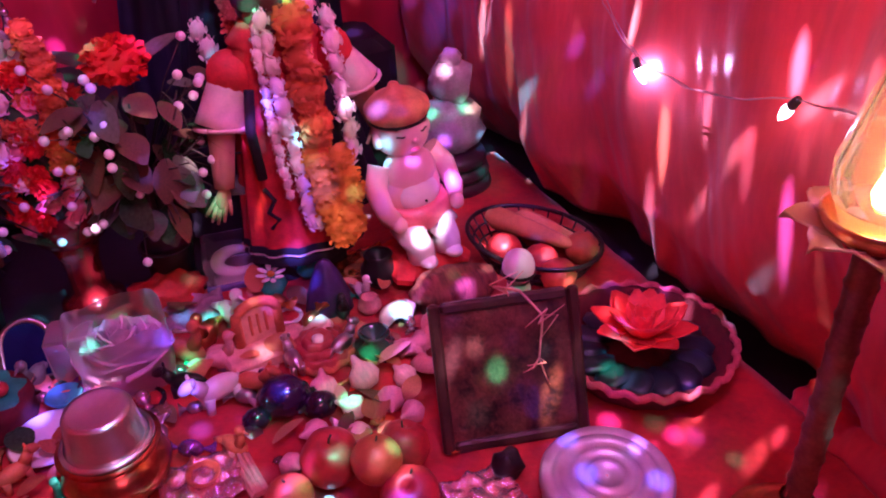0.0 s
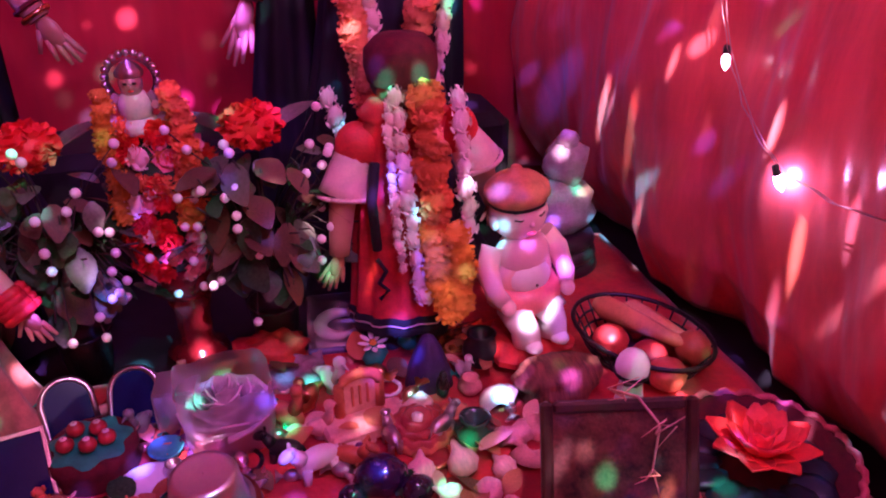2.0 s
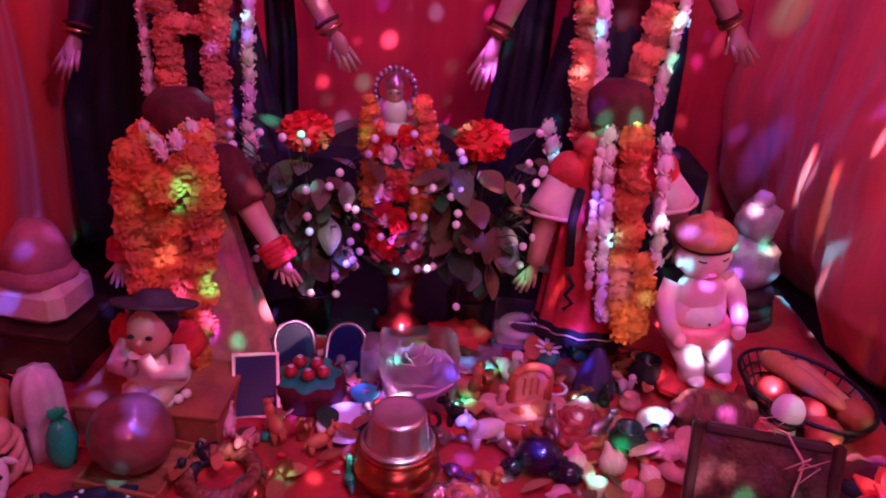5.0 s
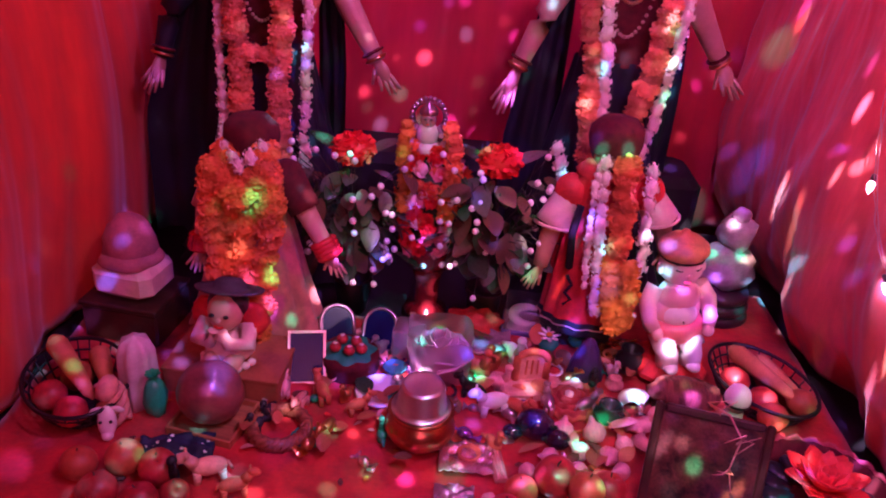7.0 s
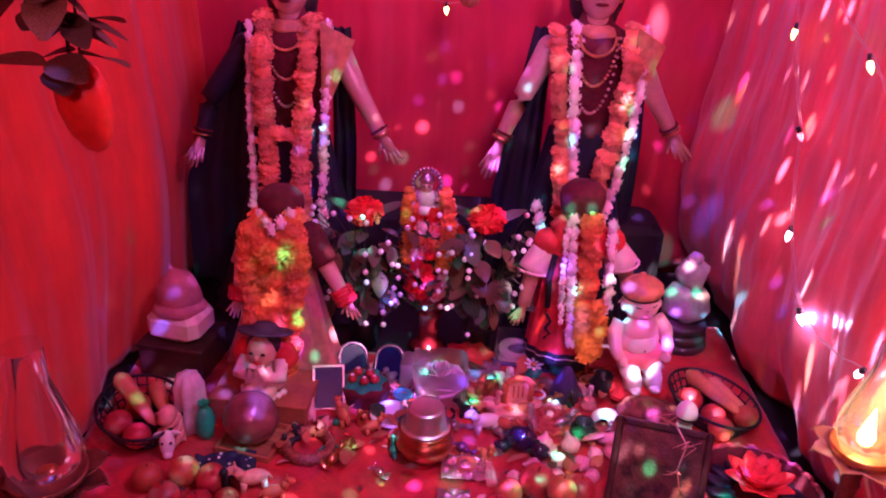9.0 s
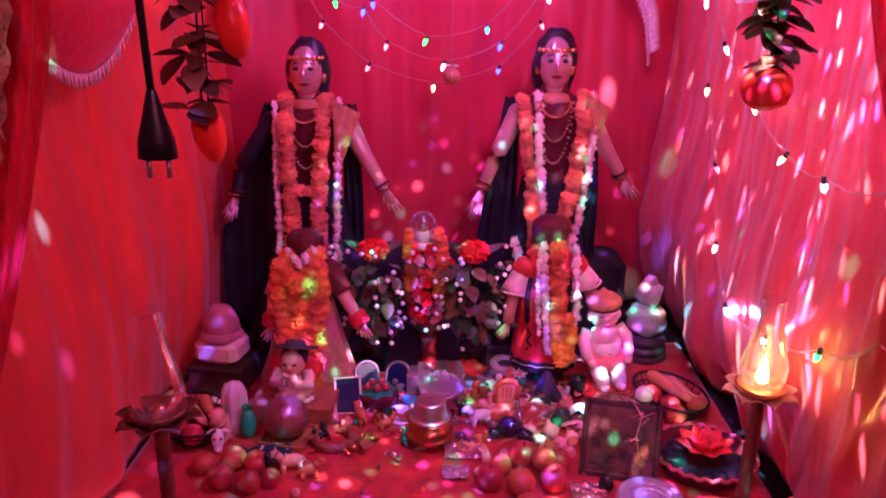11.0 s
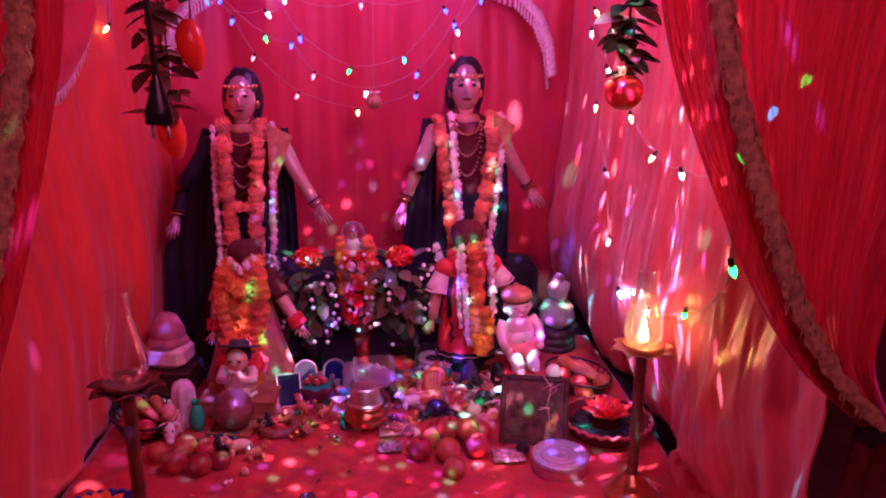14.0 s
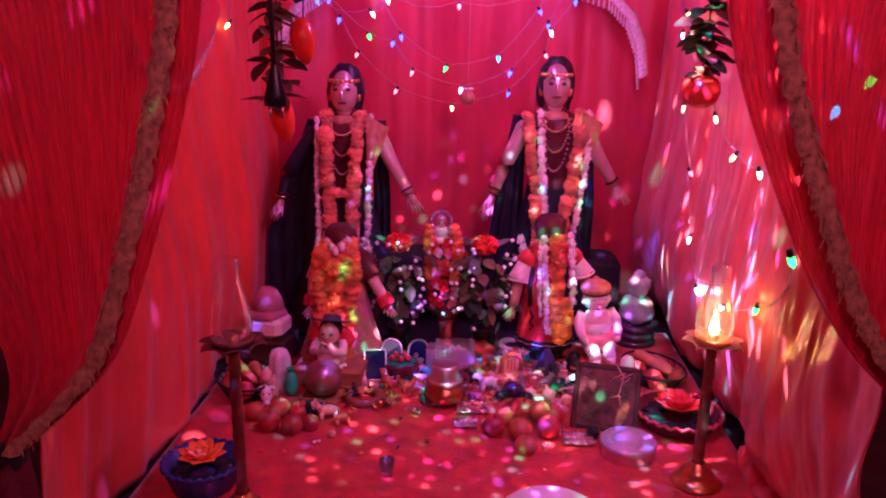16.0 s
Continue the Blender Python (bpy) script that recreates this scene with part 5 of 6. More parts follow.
# glass rose on a clear pink block
th = thing("glass_rose", (-0.075, 1.06, 0), "faceted pale glass rose on a clear pink block", "ornament", rz=8)
part("block", Build().box((0, 0, 0.022), (0.105, 0.095, 0.044), bev=0.12), mat("pink_acrylic", (0.50, 0.12, 0.22), 0.15, vary=0.2, scale=20, trans=0.35, coat=0.5), th)
RG = mat("pale_glass_rose", (0.82, 0.60, 0.78), 0.1, vary=0.25, scale=30, bump=0.3, trans=0.3, coat=0.6)
rn = random.Random(12)
for k in range(19):
    a = k * 2.4
    r = 0.006 + 0.0024 * k
    b = Build()
    rows = []
    for i in range(4):
        t = i / 3
        rr = r + (0.004 + 0.0011 * k) * t * t
        rows.append([(rr * math.cos(q), rr * math.sin(q), 0.043 + 0.022 * (1 - k / 19) + (0.045 - 0.0014 * k) * t - 0.014 * abs(q - a) * t) for q in [a + lerp(-0.95, 0.95, j / 4) for j in range(5)]])
    b.grid(rows, flat=True)
    ob = part("petal", b, RG, th)
    ob.modifiers.new("thick", "SOLIDIFY").thickness = 0.003

rows = []
for j in range(9):
    v = j / 8
    rows.append([((0.062 + 0.006 * v + 0.005 * noise.noise(Vector((3 * math.cos(a), 3 * math.sin(a), v * 4)))) * math.copysign(abs(math.cos(a)) ** 0.55, math.cos(a)), (0.056 + 0.006 * v) * math.copysign(abs(math.sin(a)) ** 0.55, math.sin(a)), 0.002 + (0.108 + 0.01 * noise.noise(Vector((2 * math.cos(a), 2 * math.sin(a), 7)))) * v) for a in [2 * math.pi * i / 48 for i in range(48)]])
b = Build()
b.grid(rows, 0, True)
ob = part("wrap", b, WRAP, th, "crinkled clear plastic wrap")
ob.visible_shadow = False
# second clear box with a crumple of violet film
th = thing("clear_box", (-0.142, 1.108, 0), "clear plastic box holding violet crumpled film", "box", rz=-7)
part("cover", Build().box((0, 0, 0.042), (0.066, 0.062, 0.08), bev=0.06), WRAP, th).visible_shadow = False
part("film", Build().ball((0, 0, 0.036), (0.026, 0.024, 0.032), lump=0.5, seed=3, seg=20, rings=14), mat("violet_film", (0.50, 0.26, 0.55), 0.18, vary=0.3, scale=30, bump=1.0, coat=0.6), th)
th = thing("shell_box", (0.135, 1.265, 0), "clear plastic box holding a white shell ring", "box", rz=-6)
part("base", Build().box((0, 0, 0.006), (0.135, 0.10, 0.012), bev=0.2), mat("blue_card", (0.12, 0.10, 0.32), 0.4, vary=0.3), th)
part("cover", Build().box((0, 0, 0.040), (0.13, 0.095, 0.054), bev=0.06), CLEAR, th).visible_shadow = False
part("shell", Build().tube([(0.034 * math.cos(a) - 0.01, 0.022 * math.sin(a), 0.030 + 0.010 * math.sin(a)) for a in [0.6 + 5.0 * i / 20 for i in range(21)]], [0.004 + 0.008 * math.sin(math.pi * i / 20) for i in range(21)], seg=10), WHITE, th)

# plaque with an arch and a flower
th = thing("clay_plaque", (0.118, 1.035, 0), "pink clay shrine plaque with arch and flower", "ornament", rz=10)
part("base", Build().box((0, -0.02, 0.012), (0.13, 0.06, 0.024), bev=0.2), CLAYP, th)
b = Build()
arch = [(-0.032, 0.02), (-0.032, 0.07)] + [(0.032 * math.cos(a), 0.07 + 0.022 * math.sin(a)) for a in [math.pi * (1 - i / 10) for i in range(11)]] + [(0.032, 0.07), (0.032, 0.02)]
b.tube([(x, 0.0, z) for x, z in arch], 0.0085, seg=8)
part("arch", b, TERRA, th)
part("tablet", Build().box((0, 0.002, 0.052), (0.056, 0.01, 0.07), bev=0.2), CLAYP, th)
for k in range(3):
    part("bar", Build().box((-0.012 + 0.012 * k, -0.005, 0.056), (0.004, 0.003, 0.036), bev=0.2), TERRA, th)
th2 = part("flower", Build().lathe([(0.001, 0.026), (0.016, 0.024), (0.018, 0.018)], (-0.035, -0.055, -0.012)), CREAM, th)
for i in range(14):
    a = 2 * math.pi * i / 14
    part("petal", Build().ball((0, 0, 0), (0.012, 0.005, 0.003), seg=8, rings=5), CLAYP, th2, m=Matrix.LocRotScale((-0.035 + 0.028 * math.cos(a), -0.055 + 0.028 * math.sin(a), 0.006), Euler((0, 0, a)), (1, 1, 1)))
part("wing", Build().box((0.075, -0.03, 0.02), (0.06, 0.035, 0.016), m=rot(0, -18, 12), bev=0.3), CLAYP, th)


def bird(at, s, material, label, rz=0):
    b = Build().ball((0, 0, 0.022), (0.016, 0.03, 0.018), m=rot(25, 0, 0)).tube([(0, -0.012, 0.03), (0, -0.02, 0.05), (0, -0.018, 0.064)], [0.012, 0.008, 0.008], seg=8).ball((0, -0.02, 0.068), 0.0105).tube([(0, -0.028, 0.068), (0, -0.042, 0.064)], [0.004, 0.001], seg=6).tube([(0, 0.024, 0.028), (0, 0.05, 0.02)], [0.01, 0.004], seg=6).lathe([(0.001, 0), (0.014, 0), (0.01, 0.008)], (0, 0, 0))
    return solid("bird_figurine", b, material, label, "figurine", Matrix.LocRotScale(at, Euler((0, 0, radians(rz))), (s, s, s)), "small figurines")


def beast(at, s, material, label, rz=0, name="animal_figurine"):
    b = Build().ball((0, 0, 0.034), (0.032, 0.016, 0.017))
    for x in (-0.02, 0.02):
        for y in (-0.009, 0.009):
            b.tube([(x, y, 0.03), (x * 1.1, y, 0.002)], [0.008, 0.006], seg=7)
    b.tube([(0.024, 0, 0.042), (0.036, 0, 0.058)], [0.012, 0.009], seg=8).ball((0.043, 0, 0.06), (0.015, 0.009, 0.009), m=rot(0, 25, 0)).tube([(-0.03, 0, 0.04), (-0.038, 0, 0.02)], 0.003, seg=5)
    for y in (-1, 1):
        b.ball((0.036, y * 0.008, 0.068), (0.003, 0.004, 0.007), seg=6, rings=5)
    return solid(name, b, material, label, "figurine", Matrix.LocRotScale(at, Euler((0, 0, radians(rz))), (s, s, s)), "small figurines")


bird((0.09, 1.12, 0), 1.0, WHITE, "small white glazed bird figurine", 30)
bird((0.045, 1.09, 0), 0.9, BRASS, "small gold bird figurine", -40)
bird((0.01, 1.06, 0), 1.0, TERRA, "reddish brown bird figurine", 60)
bird((0.055, 1.02, 0), 0.8, CLAYP, "small pale clay bird figurine", 100)
bird((-0.145, 1.115, 0), 0.9, BLACKP, "small dark bird figurine", 20)
bird((-0.205, 1.10, 0), 0.8, mat("grey_glaze", (0.2, 0.2, 0.24), 0.3, coat=0.3), "small grey bird figurine", -30)
beast((0.04, 0.94, 0), 1.0, WHITE, "white glazed animal figurine with pale green sheen", 200)
beast((0.0, 0.98, 0), 0.8, BLACKP, "small black animal figurine", 160)
beast((-0.45, 0.70, 0), 1.0, CLAYP, "pale pink clay animal figurine", 200)
beast((-0.40, 0.67, 0), 0.8, TERRA, "small reddish terracotta animal figurine", 20)
beast((-0.30, 0.935, 0), 0.8, TERRA, "terracotta animal figurine beside the mirror", 120)
beast((-0.335, 0.90, 0), 0.75, CLAYP, "pale clay animal figurine beside the ring", 260)
beast((-0.225, 0.905, 0), 0.7, TERRA, "terracotta animal figurine by the saucer", 30)
beast((0.085, 0.94, 0), 0.8, ORFRUIT, "orange toy animal figurine", 330)
bird((-0.515, 0.69, 0), 0.9, NAVY, "dark blue bird figurine beside the fruit", 40)

# red rosette candle
WAX = mat("dark_red_wax", (0.36, 0.05, 0.045), 0.4, vary=0.25, scale=30, bump=0.15)
th = thing("rosette_candle", (0.195, 0.985, 0), "red wax rosette candle", "candle")
part("base", Build().lathe([(0.001, 0), (0.05, 0), (0.055, 0.008), (0.048, 0.016), (0.001, 0.016)], wob=0.05, waves=12, seg=48), TERRA, th)
for k, (n, r, z) in enumerate(((12, 0.046, 0.014), (10, 0.034, 0.02), (7, 0.021, 0.026))):
    part("petal_ring", Build().lathe([(r - 0.012, z), (r - 0.004, z + 0.010), (r + 0.002, z + 0.008), (r + 0.004, z - 0.002)], wob=0.06, waves=n, seg=60), WAX, th)
part("wick", Build().lathe([(0.008, 0.026), (0.009, 0.034), (0.003, 0.038), (0.001, 0.038)]), CREAM, th)


def jar(at, r, h, material, label, name="pot", lidm=None):
    th = thing(name, at, label, name, "small pots")
    part("body", Build().lathe([(0.001, 0), (r * 0.6, 0), (r, h * 0.35), (r * 0.95, h * 0.6), (r * 0.6, h * 0.85), (r * 0.72, h), (r * 0.6, h), (r * 0.5, h * 0.85), (r * 0.001, h * 0.6)], seg=26), material, th)
    part("rim", Build().lathe([(r * 0.62, h * 0.97), (r * 0.76, h), (r * 0.62, h * 1.03)], seg=26), lidm or material, th)
    return th


jar((0.272, 0.945, 0), 0.032, 0.045, mat("dark_green_glaze", (0.015, 0.06, 0.04), 0.25, vary=0.3, coat=0.4), "small dark green glazed pot")
jar((0.343, 1.125, 0), 0.033, 0.06, BLACKP, "small black clay pot beside the baby statue")
jar((0.30, 1.055, 0), 0.02, 0.03, CLAYP, "tiny pale clay pot")
jar((-0.155, 1.0, 0), 0.016, 0.022, STEEL, "tiny steel pot beside the rose box")
b = Build().lathe([(0.001, 0), (0.042, 0), (0.036, 0.02), (0.022, 0.06), (0.01, 0.085), (0.001, 0.09)], wob=0.06, waves=6, seg=30)
solid("incense_cone", b, mat("dark_violet_clay", (0.05, 0.025, 0.08), 0.5, vary=0.4, scale=40), "dark violet cone-shaped ornament", "ornament", pose(0.245, 1.105, 0))
th = thing("daisy", (0.168, 1.18, 0), "white cloth daisy lying on the cloth", "flower")
part("heart", Build().ball((0, 0, 0.04), (0.007, 0.007, 0.005)), GOLD_M, th)
for i in range(8):
    a = 2 * math.pi * i / 8
    part("petal", Build().ball((0, 0, 0), (0.011, 0.005, 0.0025), seg=8, rings=5), BEAD, th, m=Matrix.LocRotScale((0.016 * math.cos(a), 0.016 * math.sin(a), 0.04 + 0.004 * math.sin(a)), Euler((0, -0.25, a)), (1, 1, 1)))
part("base", Build().ball((0, 0, 0.018), (0.024, 0.024, 0.019), lump=0.3), GREENP, th, "green plastic base")
solid("green_ball", Build().ball((0, 0, 0), 0.02, lump=0.15), GREENP, "small green plastic ornament", "ornament", pose(0.235, 1.20, 0.02))
# split cockle shells
for x, y, rz, s in ((0.345, 0.985, 30, 1.3), (0.325, 0.94, 200, 1.0), (0.375, 0.93, 80, 0.9), (0.30, 0.91, 300, 1.0), (0.34, 0.885, 140, 0.9)):
    b = Build()
    rows = []
    for i in range(6):
        t = i / 5
        rows.append([(0.042 * t * math.sin(q) * 0.85, 0.042 * t * math.cos(q), 0.018 * math.sin(math.pi * t) * (1 + 0.12 * math.cos(18 * q))) for q in [lerp(-1.2, 1.2, j / 14) for j in range(15)]])
    b.grid(rows)
    ob = solid("seashell", b, CLAYP if s < 1.2 else CREAM, "pale fan-shaped seashell lying open side down", "shell", Matrix.LocRotScale((x, y, 0.008), Euler((0.25, 0, radians(rz))), (s, s, s)), "seashells")
    ob.modifiers.new("thick", "SOLIDIFY").thickness = 0.002
HUSK = mat("coconut_husk", (0.20, 0.06, 0.035), 0.75, vary=0.6, scale=30, bump=1.0, stretch=(5, 1, 1))
# rough coconut block
solid("coconut_half", Build().ball((0, 0, 0), (0.072, 0.052, 0.038), lump=0.28, seed=4, seg=26, rings=18), HUSK, "rough brown coconut half with fibres", "coconut", pose(0.435, 1.015, 0.03))
# white hooded figure behind the frame
b = Build().lathe([(0.001, 0), (0.032, 0), (0.028, 0.03), (0.02, 0.09), (0.016, 0.12)], mi=0, wob=0.05, waves=7)
b.ball((0, 0, 0.145), (0.024, 0.024, 0.028), 0)
b.lathe([(0.0245, 0.134), (0.0255, 0.137), (0.0245, 0.14)], mi=1)
solid("figurine", b, [WHITE, BLACKP], "white hooded figurine standing behind the picture", "figurine", pose(0.476, 0.872, 0))
solid("rock", Build().ball((0, 0, 0), (0.02, 0.017, 0.022), lump=0.5, seed=8), BLACKP, "small dark stone at the frame's foot", "stone", pose(0.345, 0.655, 0.018))

# boxes and ornaments on the left
th = thing("card_box", (-0.49, 0.985, 0), "flat orange cardboard box under the seated doll", "box", rz=-4)
part("body", Build().box((0, 0, 0.028), (0.23, 0.15, 0.056), bev=0.06), CARD, th)
part("lid", Build().box((0, 0, 0.058), (0.234, 0.154, 0.008), bev=0.2), CARD, th)
th = thing("wooden_tray", (-0.488, 0.845, 0), "small square wooden tray with rim", "tray", rz=-12)
part("base", Build().box((0, 0, 0.004), (0.13, 0.12, 0.008)), WOOD, th)
for c, s in (((0, -0.058, 0.012), (0.13, 0.006, 0.018)), ((0, 0.058, 0.012), (0.13, 0.006, 0.018)), ((-0.063, 0, 0.012), (0.006, 0.109, 0.018)), ((0.063, 0, 0.012), (0.006, 0.109, 0.018))):
    part("side", Build().box(c, s, bev=0.2), CARD, th)
solid("coconut", Build().ball((0, 0, 0), (0.062, 0.06, 0.06), lump=0.06, seed=2, seg=24, rings=16), mat("smooth_coconut", (0.22, 0.075, 0.06), 0.28, vary=0.5, scale=14, coat=0.4), "glossy brown coconut resting in a tray", "coconut", pose(-0.492, 0.85, 0.068))
ringpts = [(0.05 * math.cos(a), 0.05 * math.sin(a), 0.018 + 0.004 * math.sin(7 * a)) for a in [2 * math.pi * i / 40 for i in range(41)]]
th = thing("wicker_ring", (-0.36, 0.83, 0), "brown twisted wicker ring on cloth", "ring")
for k in range(3):
    part("strand", Build().tube([(p[0] * (1 + 0.12 * math.cos(9 * i * 0.157 + k * 2.1)), p[1] * (1 + 0.12 * math.cos(9 * i * 0.157 + k * 2.1)), 0.016 + 0.009 * math.sin(9 * i * 0.157 + k * 2.1)) for i, p in enumerate(ringpts)], 0.008, seg=7), WOOD, th)
b = Build().lathe([(0.001, 0), (0.042, 0), (0.036, 0.04), (0.034, 0.085), (0.033, 0.115), (0.024, 0.138), (0.001, 0.148)], mi=0, wob=0.09, waves=7, seg=36)
solid("figurine", b, [mat("lilac_veil", (0.66, 0.50, 0.60), 0.6, vary=0.2, scale=40, bump=0.3)], "pale lilac veiled figurine standing by the basket", "figurine", pose(-0.645, 0.895, 0))
# small white animal mask leaning on the vegetables
b = Build().ball((0, 0, 0.03), (0.017, 0.014, 0.03), m=rot(-20, 0, 0), seg=16, rings=10).ball((0, -0.012, 0.008), (0.011, 0.011, 0.01))
for sx in (-1, 1):
    b.ball((sx * 0.019, 0.008, 0.05), (0.012, 0.004, 0.006), m=rot(0, sx * 25, 0)).ball((sx * 0.009, -0.012, 0.038), 0.0032, 1, seg=8, rings=6)
solid("animal_mask", b, [WHITE, BLACKP], "small white animal mask with dark eyes", "ornament", pose(-0.662, 0.785, 0.004, 0, 0, 15))
# dark dotted cloth before the tray
DOTTED = mat("navy_dotted_cloth", (0.01, 0.012, 0.05), 0.7, vary=0.4, scale=60, bump=0.4)
th = thing("dotted_cloth", (-0.525, 0.745, 0), "crumpled navy cloth with white dots", "cloth", rz=12)
cloth_z = lambda u, v: 0.016 + 0.016 * noise.noise(Vector((u * 4, v * 4, 11))) + 0.008 * noise.noise(Vector((u * 11, v * 11, 3)))
b = Build()
b.grid([[((i / 24 - 0.5) * 0.13, (j / 18 - 0.5) * 0.085, cloth_z(i / 24, j / 18)) for i in range(25)] for j in range(19)])
ob = part("fabric", b, DOTTED, th)
ob.modifiers.new("thick", "SOLIDIFY").thickness = 0.002
DOT = Build().ball((0, 0, 0), (0.0042, 0.0042, 0.0012), seg=8, rings=5).mesh("dot", [WHITE])
rn = random.Random(31)
for k in range(22):
    u, v = rn.uniform(0.05, 0.95), rn.uniform(0.05, 0.95)
    part("dot", DOT, None, th, m=Matrix.Translation(((u - 0.5) * 0.13, (v - 0.5) * 0.085, cloth_z(u, v) + 0.0016)))
b = Build()
for k in range(4):
    b.tube([(0.022 * math.cos(q * 1.3 + k * 1.6), 0.018 * math.sin(q * 1.3 + k * 1.6), 0.008 + 0.02 * q) for q in [i * 0.22 for i in range(18)]], [0.011 * (1 - 0.03 * i) for i in range(18)], seg=7)
b.ball((0, -0.01, 0.085), (0.02, 0.026, 0.018), m=rot(30, 0, 0))
solid("twisted_ornament", b, CLAYP, "twisted pink cloth ornament", "ornament", pose(-0.668, 0.825, 0))
solid("green_pouch", Build().ball((0, 0, 0.04), (0.022, 0.024, 0.044), lump=0.2, seed=3).lathe([(0.01, 0.078), (0.006, 0.086), (0.014, 0.096)], wob=0.15, waves=7), GREENP, "shiny green pouch tied at the top", "pouch", pose(-0.60, 0.855, 0))
th = thing("dark_box", (-0.745, 1.14, 0), "dark lacquered box under a wrapped bundle", "box", rz=-8)
part("body", Build().box((0, 0, 0.04), (0.17, 0.15, 0.08), bev=0.06), DKWOOD, th)
part("lid", Build().box((0, 0, 0.086), (0.176, 0.156, 0.012), bev=0.2), DKWOOD, th)
b = Build()
b.box((0, 0, 0.04), (0.14, 0.12, 0.08), 0, bev=0.25)
b.ball((0, 0, 0.115), (0.056, 0.05, 0.065), 1, lump=0.15)
b.lathe([(0.062, 0.074), (0.066, 0.082), (0.058, 0.095), (0.05, 0.1)], mi=1, wob=0.05, waves=5)
solid("wrapped_parcel", b, [CREAM, mat("dusty_pink_cloth", (0.45, 0.16, 0.16), 0.7, vary=0.3, scale=30, bump=0.4)], "cream bundle under a dusty pink cloth cap", "bundle", pose(-0.745, 1.14, 0.092, 0, 0, -10))
th = thing("low_stool", (0.605, 1.40, 0), "low dark layered stool", "stool")
for k in range(3):
    part("layer", Build().lathe([(0.001, 0.028 * k + 0.001), (0.075 - 0.005 * k, 0.028 * k + 0.001), (0.08 - 0.005 * k, 0.028 * k + 0.012), (0.075 - 0.005 * k, 0.028 * k + 0.026), (0.001, 0.028 * k + 0.026)], seg=28), mat("dark_plum_lacquer", (0.05, 0.015, 0.03), 0.3, vary=0.3), th)
b = Build().ball((0, 0, 0.055), (0.07, 0.06, 0.062), lump=0.25, seed=1).ball((0.0, 0, 0.15), (0.045, 0.042, 0.05), lump=0.3, seed=5).ball((0.0, -0.005, 0.195), (0.022, 0.02, 0.02), lump=0.3, seed=6)
solid("wrapped_statuette", b, mat("clouded_plastic_wrap", (0.62, 0.50, 0.54), 0.15, vary=0.3, scale=30, bump=0.9, trans=0.35, coat=0.5), "statuette wrapped in clouded plastic film on a stool", "ornament", pose(0.605, 1.40, 0.082))

# crumpled foil and loose scraps
def foil(x, y, w, seed, label, material):
    sd = Vector((seed * 3.1, seed, 0))
    ob = sheet("foil_sheet", lambda u, v: (x + (u - 0.5) * w, y + (v - 0.5) * w * 0.8, 0.012 + 0.008 * noise.noise(Vector((u * 5, v * 5, 0)) + sd) + 0.006 * noise.noise(Vector((u * 14, v * 14, 2)) + sd)), 22, 18, material, label, kind="", category="foil", thick=0.0012)
    return ob


foil(-0.01, 0.80, 0.10, 1, "crumpled pink foil sheet on the cloth", FOIL)
foil(0.30, 0.63, 0.09, 2, "crumpled violet foil sheet on the cloth", FOIL)
foil(-0.03, 0.70, 0.07, 3, "crumpled silver foil scrap on the cloth", SILVER)
CELLO = mat("violet_cellophane", (0.55, 0.30, 0.50), 0.18, vary=0.3, scale=25, bump=1.0, trans=0.4, coat=0.6)
foil(-0.135, 1.185, 0.12, 4, "crinkled violet cellophane beside the goblet", CELLO)
foil(0.03, 1.175, 0.11, 5, "crinkled pink cellophane between the boxes", CELLO)
foil(-0.19, 1.15, 0.09, 6, "crinkled clear wrapping behind the frame", FOIL)
foil(-0.40, 1.06, 0.09, 7, "crinkled pink foil beside the card box", FOIL)
foil(0.33, 1.19, 0.10, 8, "crinkled gold foil behind the black pot", mat("gold_foil", (0.7, 0.4, 0.12), 0.25, 0.85, vary=0.3, scale=40, bump=1.0))
th = thing("incense_stick_bundle", (0.045, 0.80, 0), "bundle of pale sticks lying on the cloth", "sticks", rz=100)
for k in range(7):
    part("stick", Build().tube([(-0.05, 0.003 * k - 0.01, 0.006 + 0.004 * (k % 2)), (0.05, 0.0034 * k - 0.011, 0.007 + 0.004 * (k % 2))], 0.0035, seg=6), CLAYP, th)
th = thing("glass_tumbler", (-0.235, 0.41, 0), "small clear glass tumbler on the red cloth", "glass")
part("body", Build().lathe([(0.001, 0.001), (0.016, 0.001), (0.02, 0.05), (0.0185, 0.05), (0.0148, 0.006), (0.001, 0.006)]), CLEAR, th)
th = thing("cable_loop", (0.0, 1.235, 0), "thin dark wire looped on the cloth", "wire")
part("wire", Build().tube([(0.055 * math.cos(a) + 0.02 * math.sin(3 * a), 0.04 * math.sin(a), 0.006 + 0.01 * math.sin(2 * a) ** 2) for a in [2 * math.pi * i / 40 for i in range(46)]], 0.0022, seg=6), BLACKP, th)
solid("crumpled_cloth", Build().ball((0, 0, 0.02), (0.06, 0.045, 0.03), lump=0.5, seed=7, seg=24, rings=14), REDC, "small crumpled red cloth heap", "cloth", pose(0.0, 1.24, 0))
rn = random.Random(21)
PETAL_M = [leaf_mesh("petal_scrap", m) for m in (ORANGE, PALE, ROSE, FOIL)]
SPOTS = [(rn.uniform(-0.62, 0.34), rn.uniform(0.42, 1.2)) for k in range(90)]
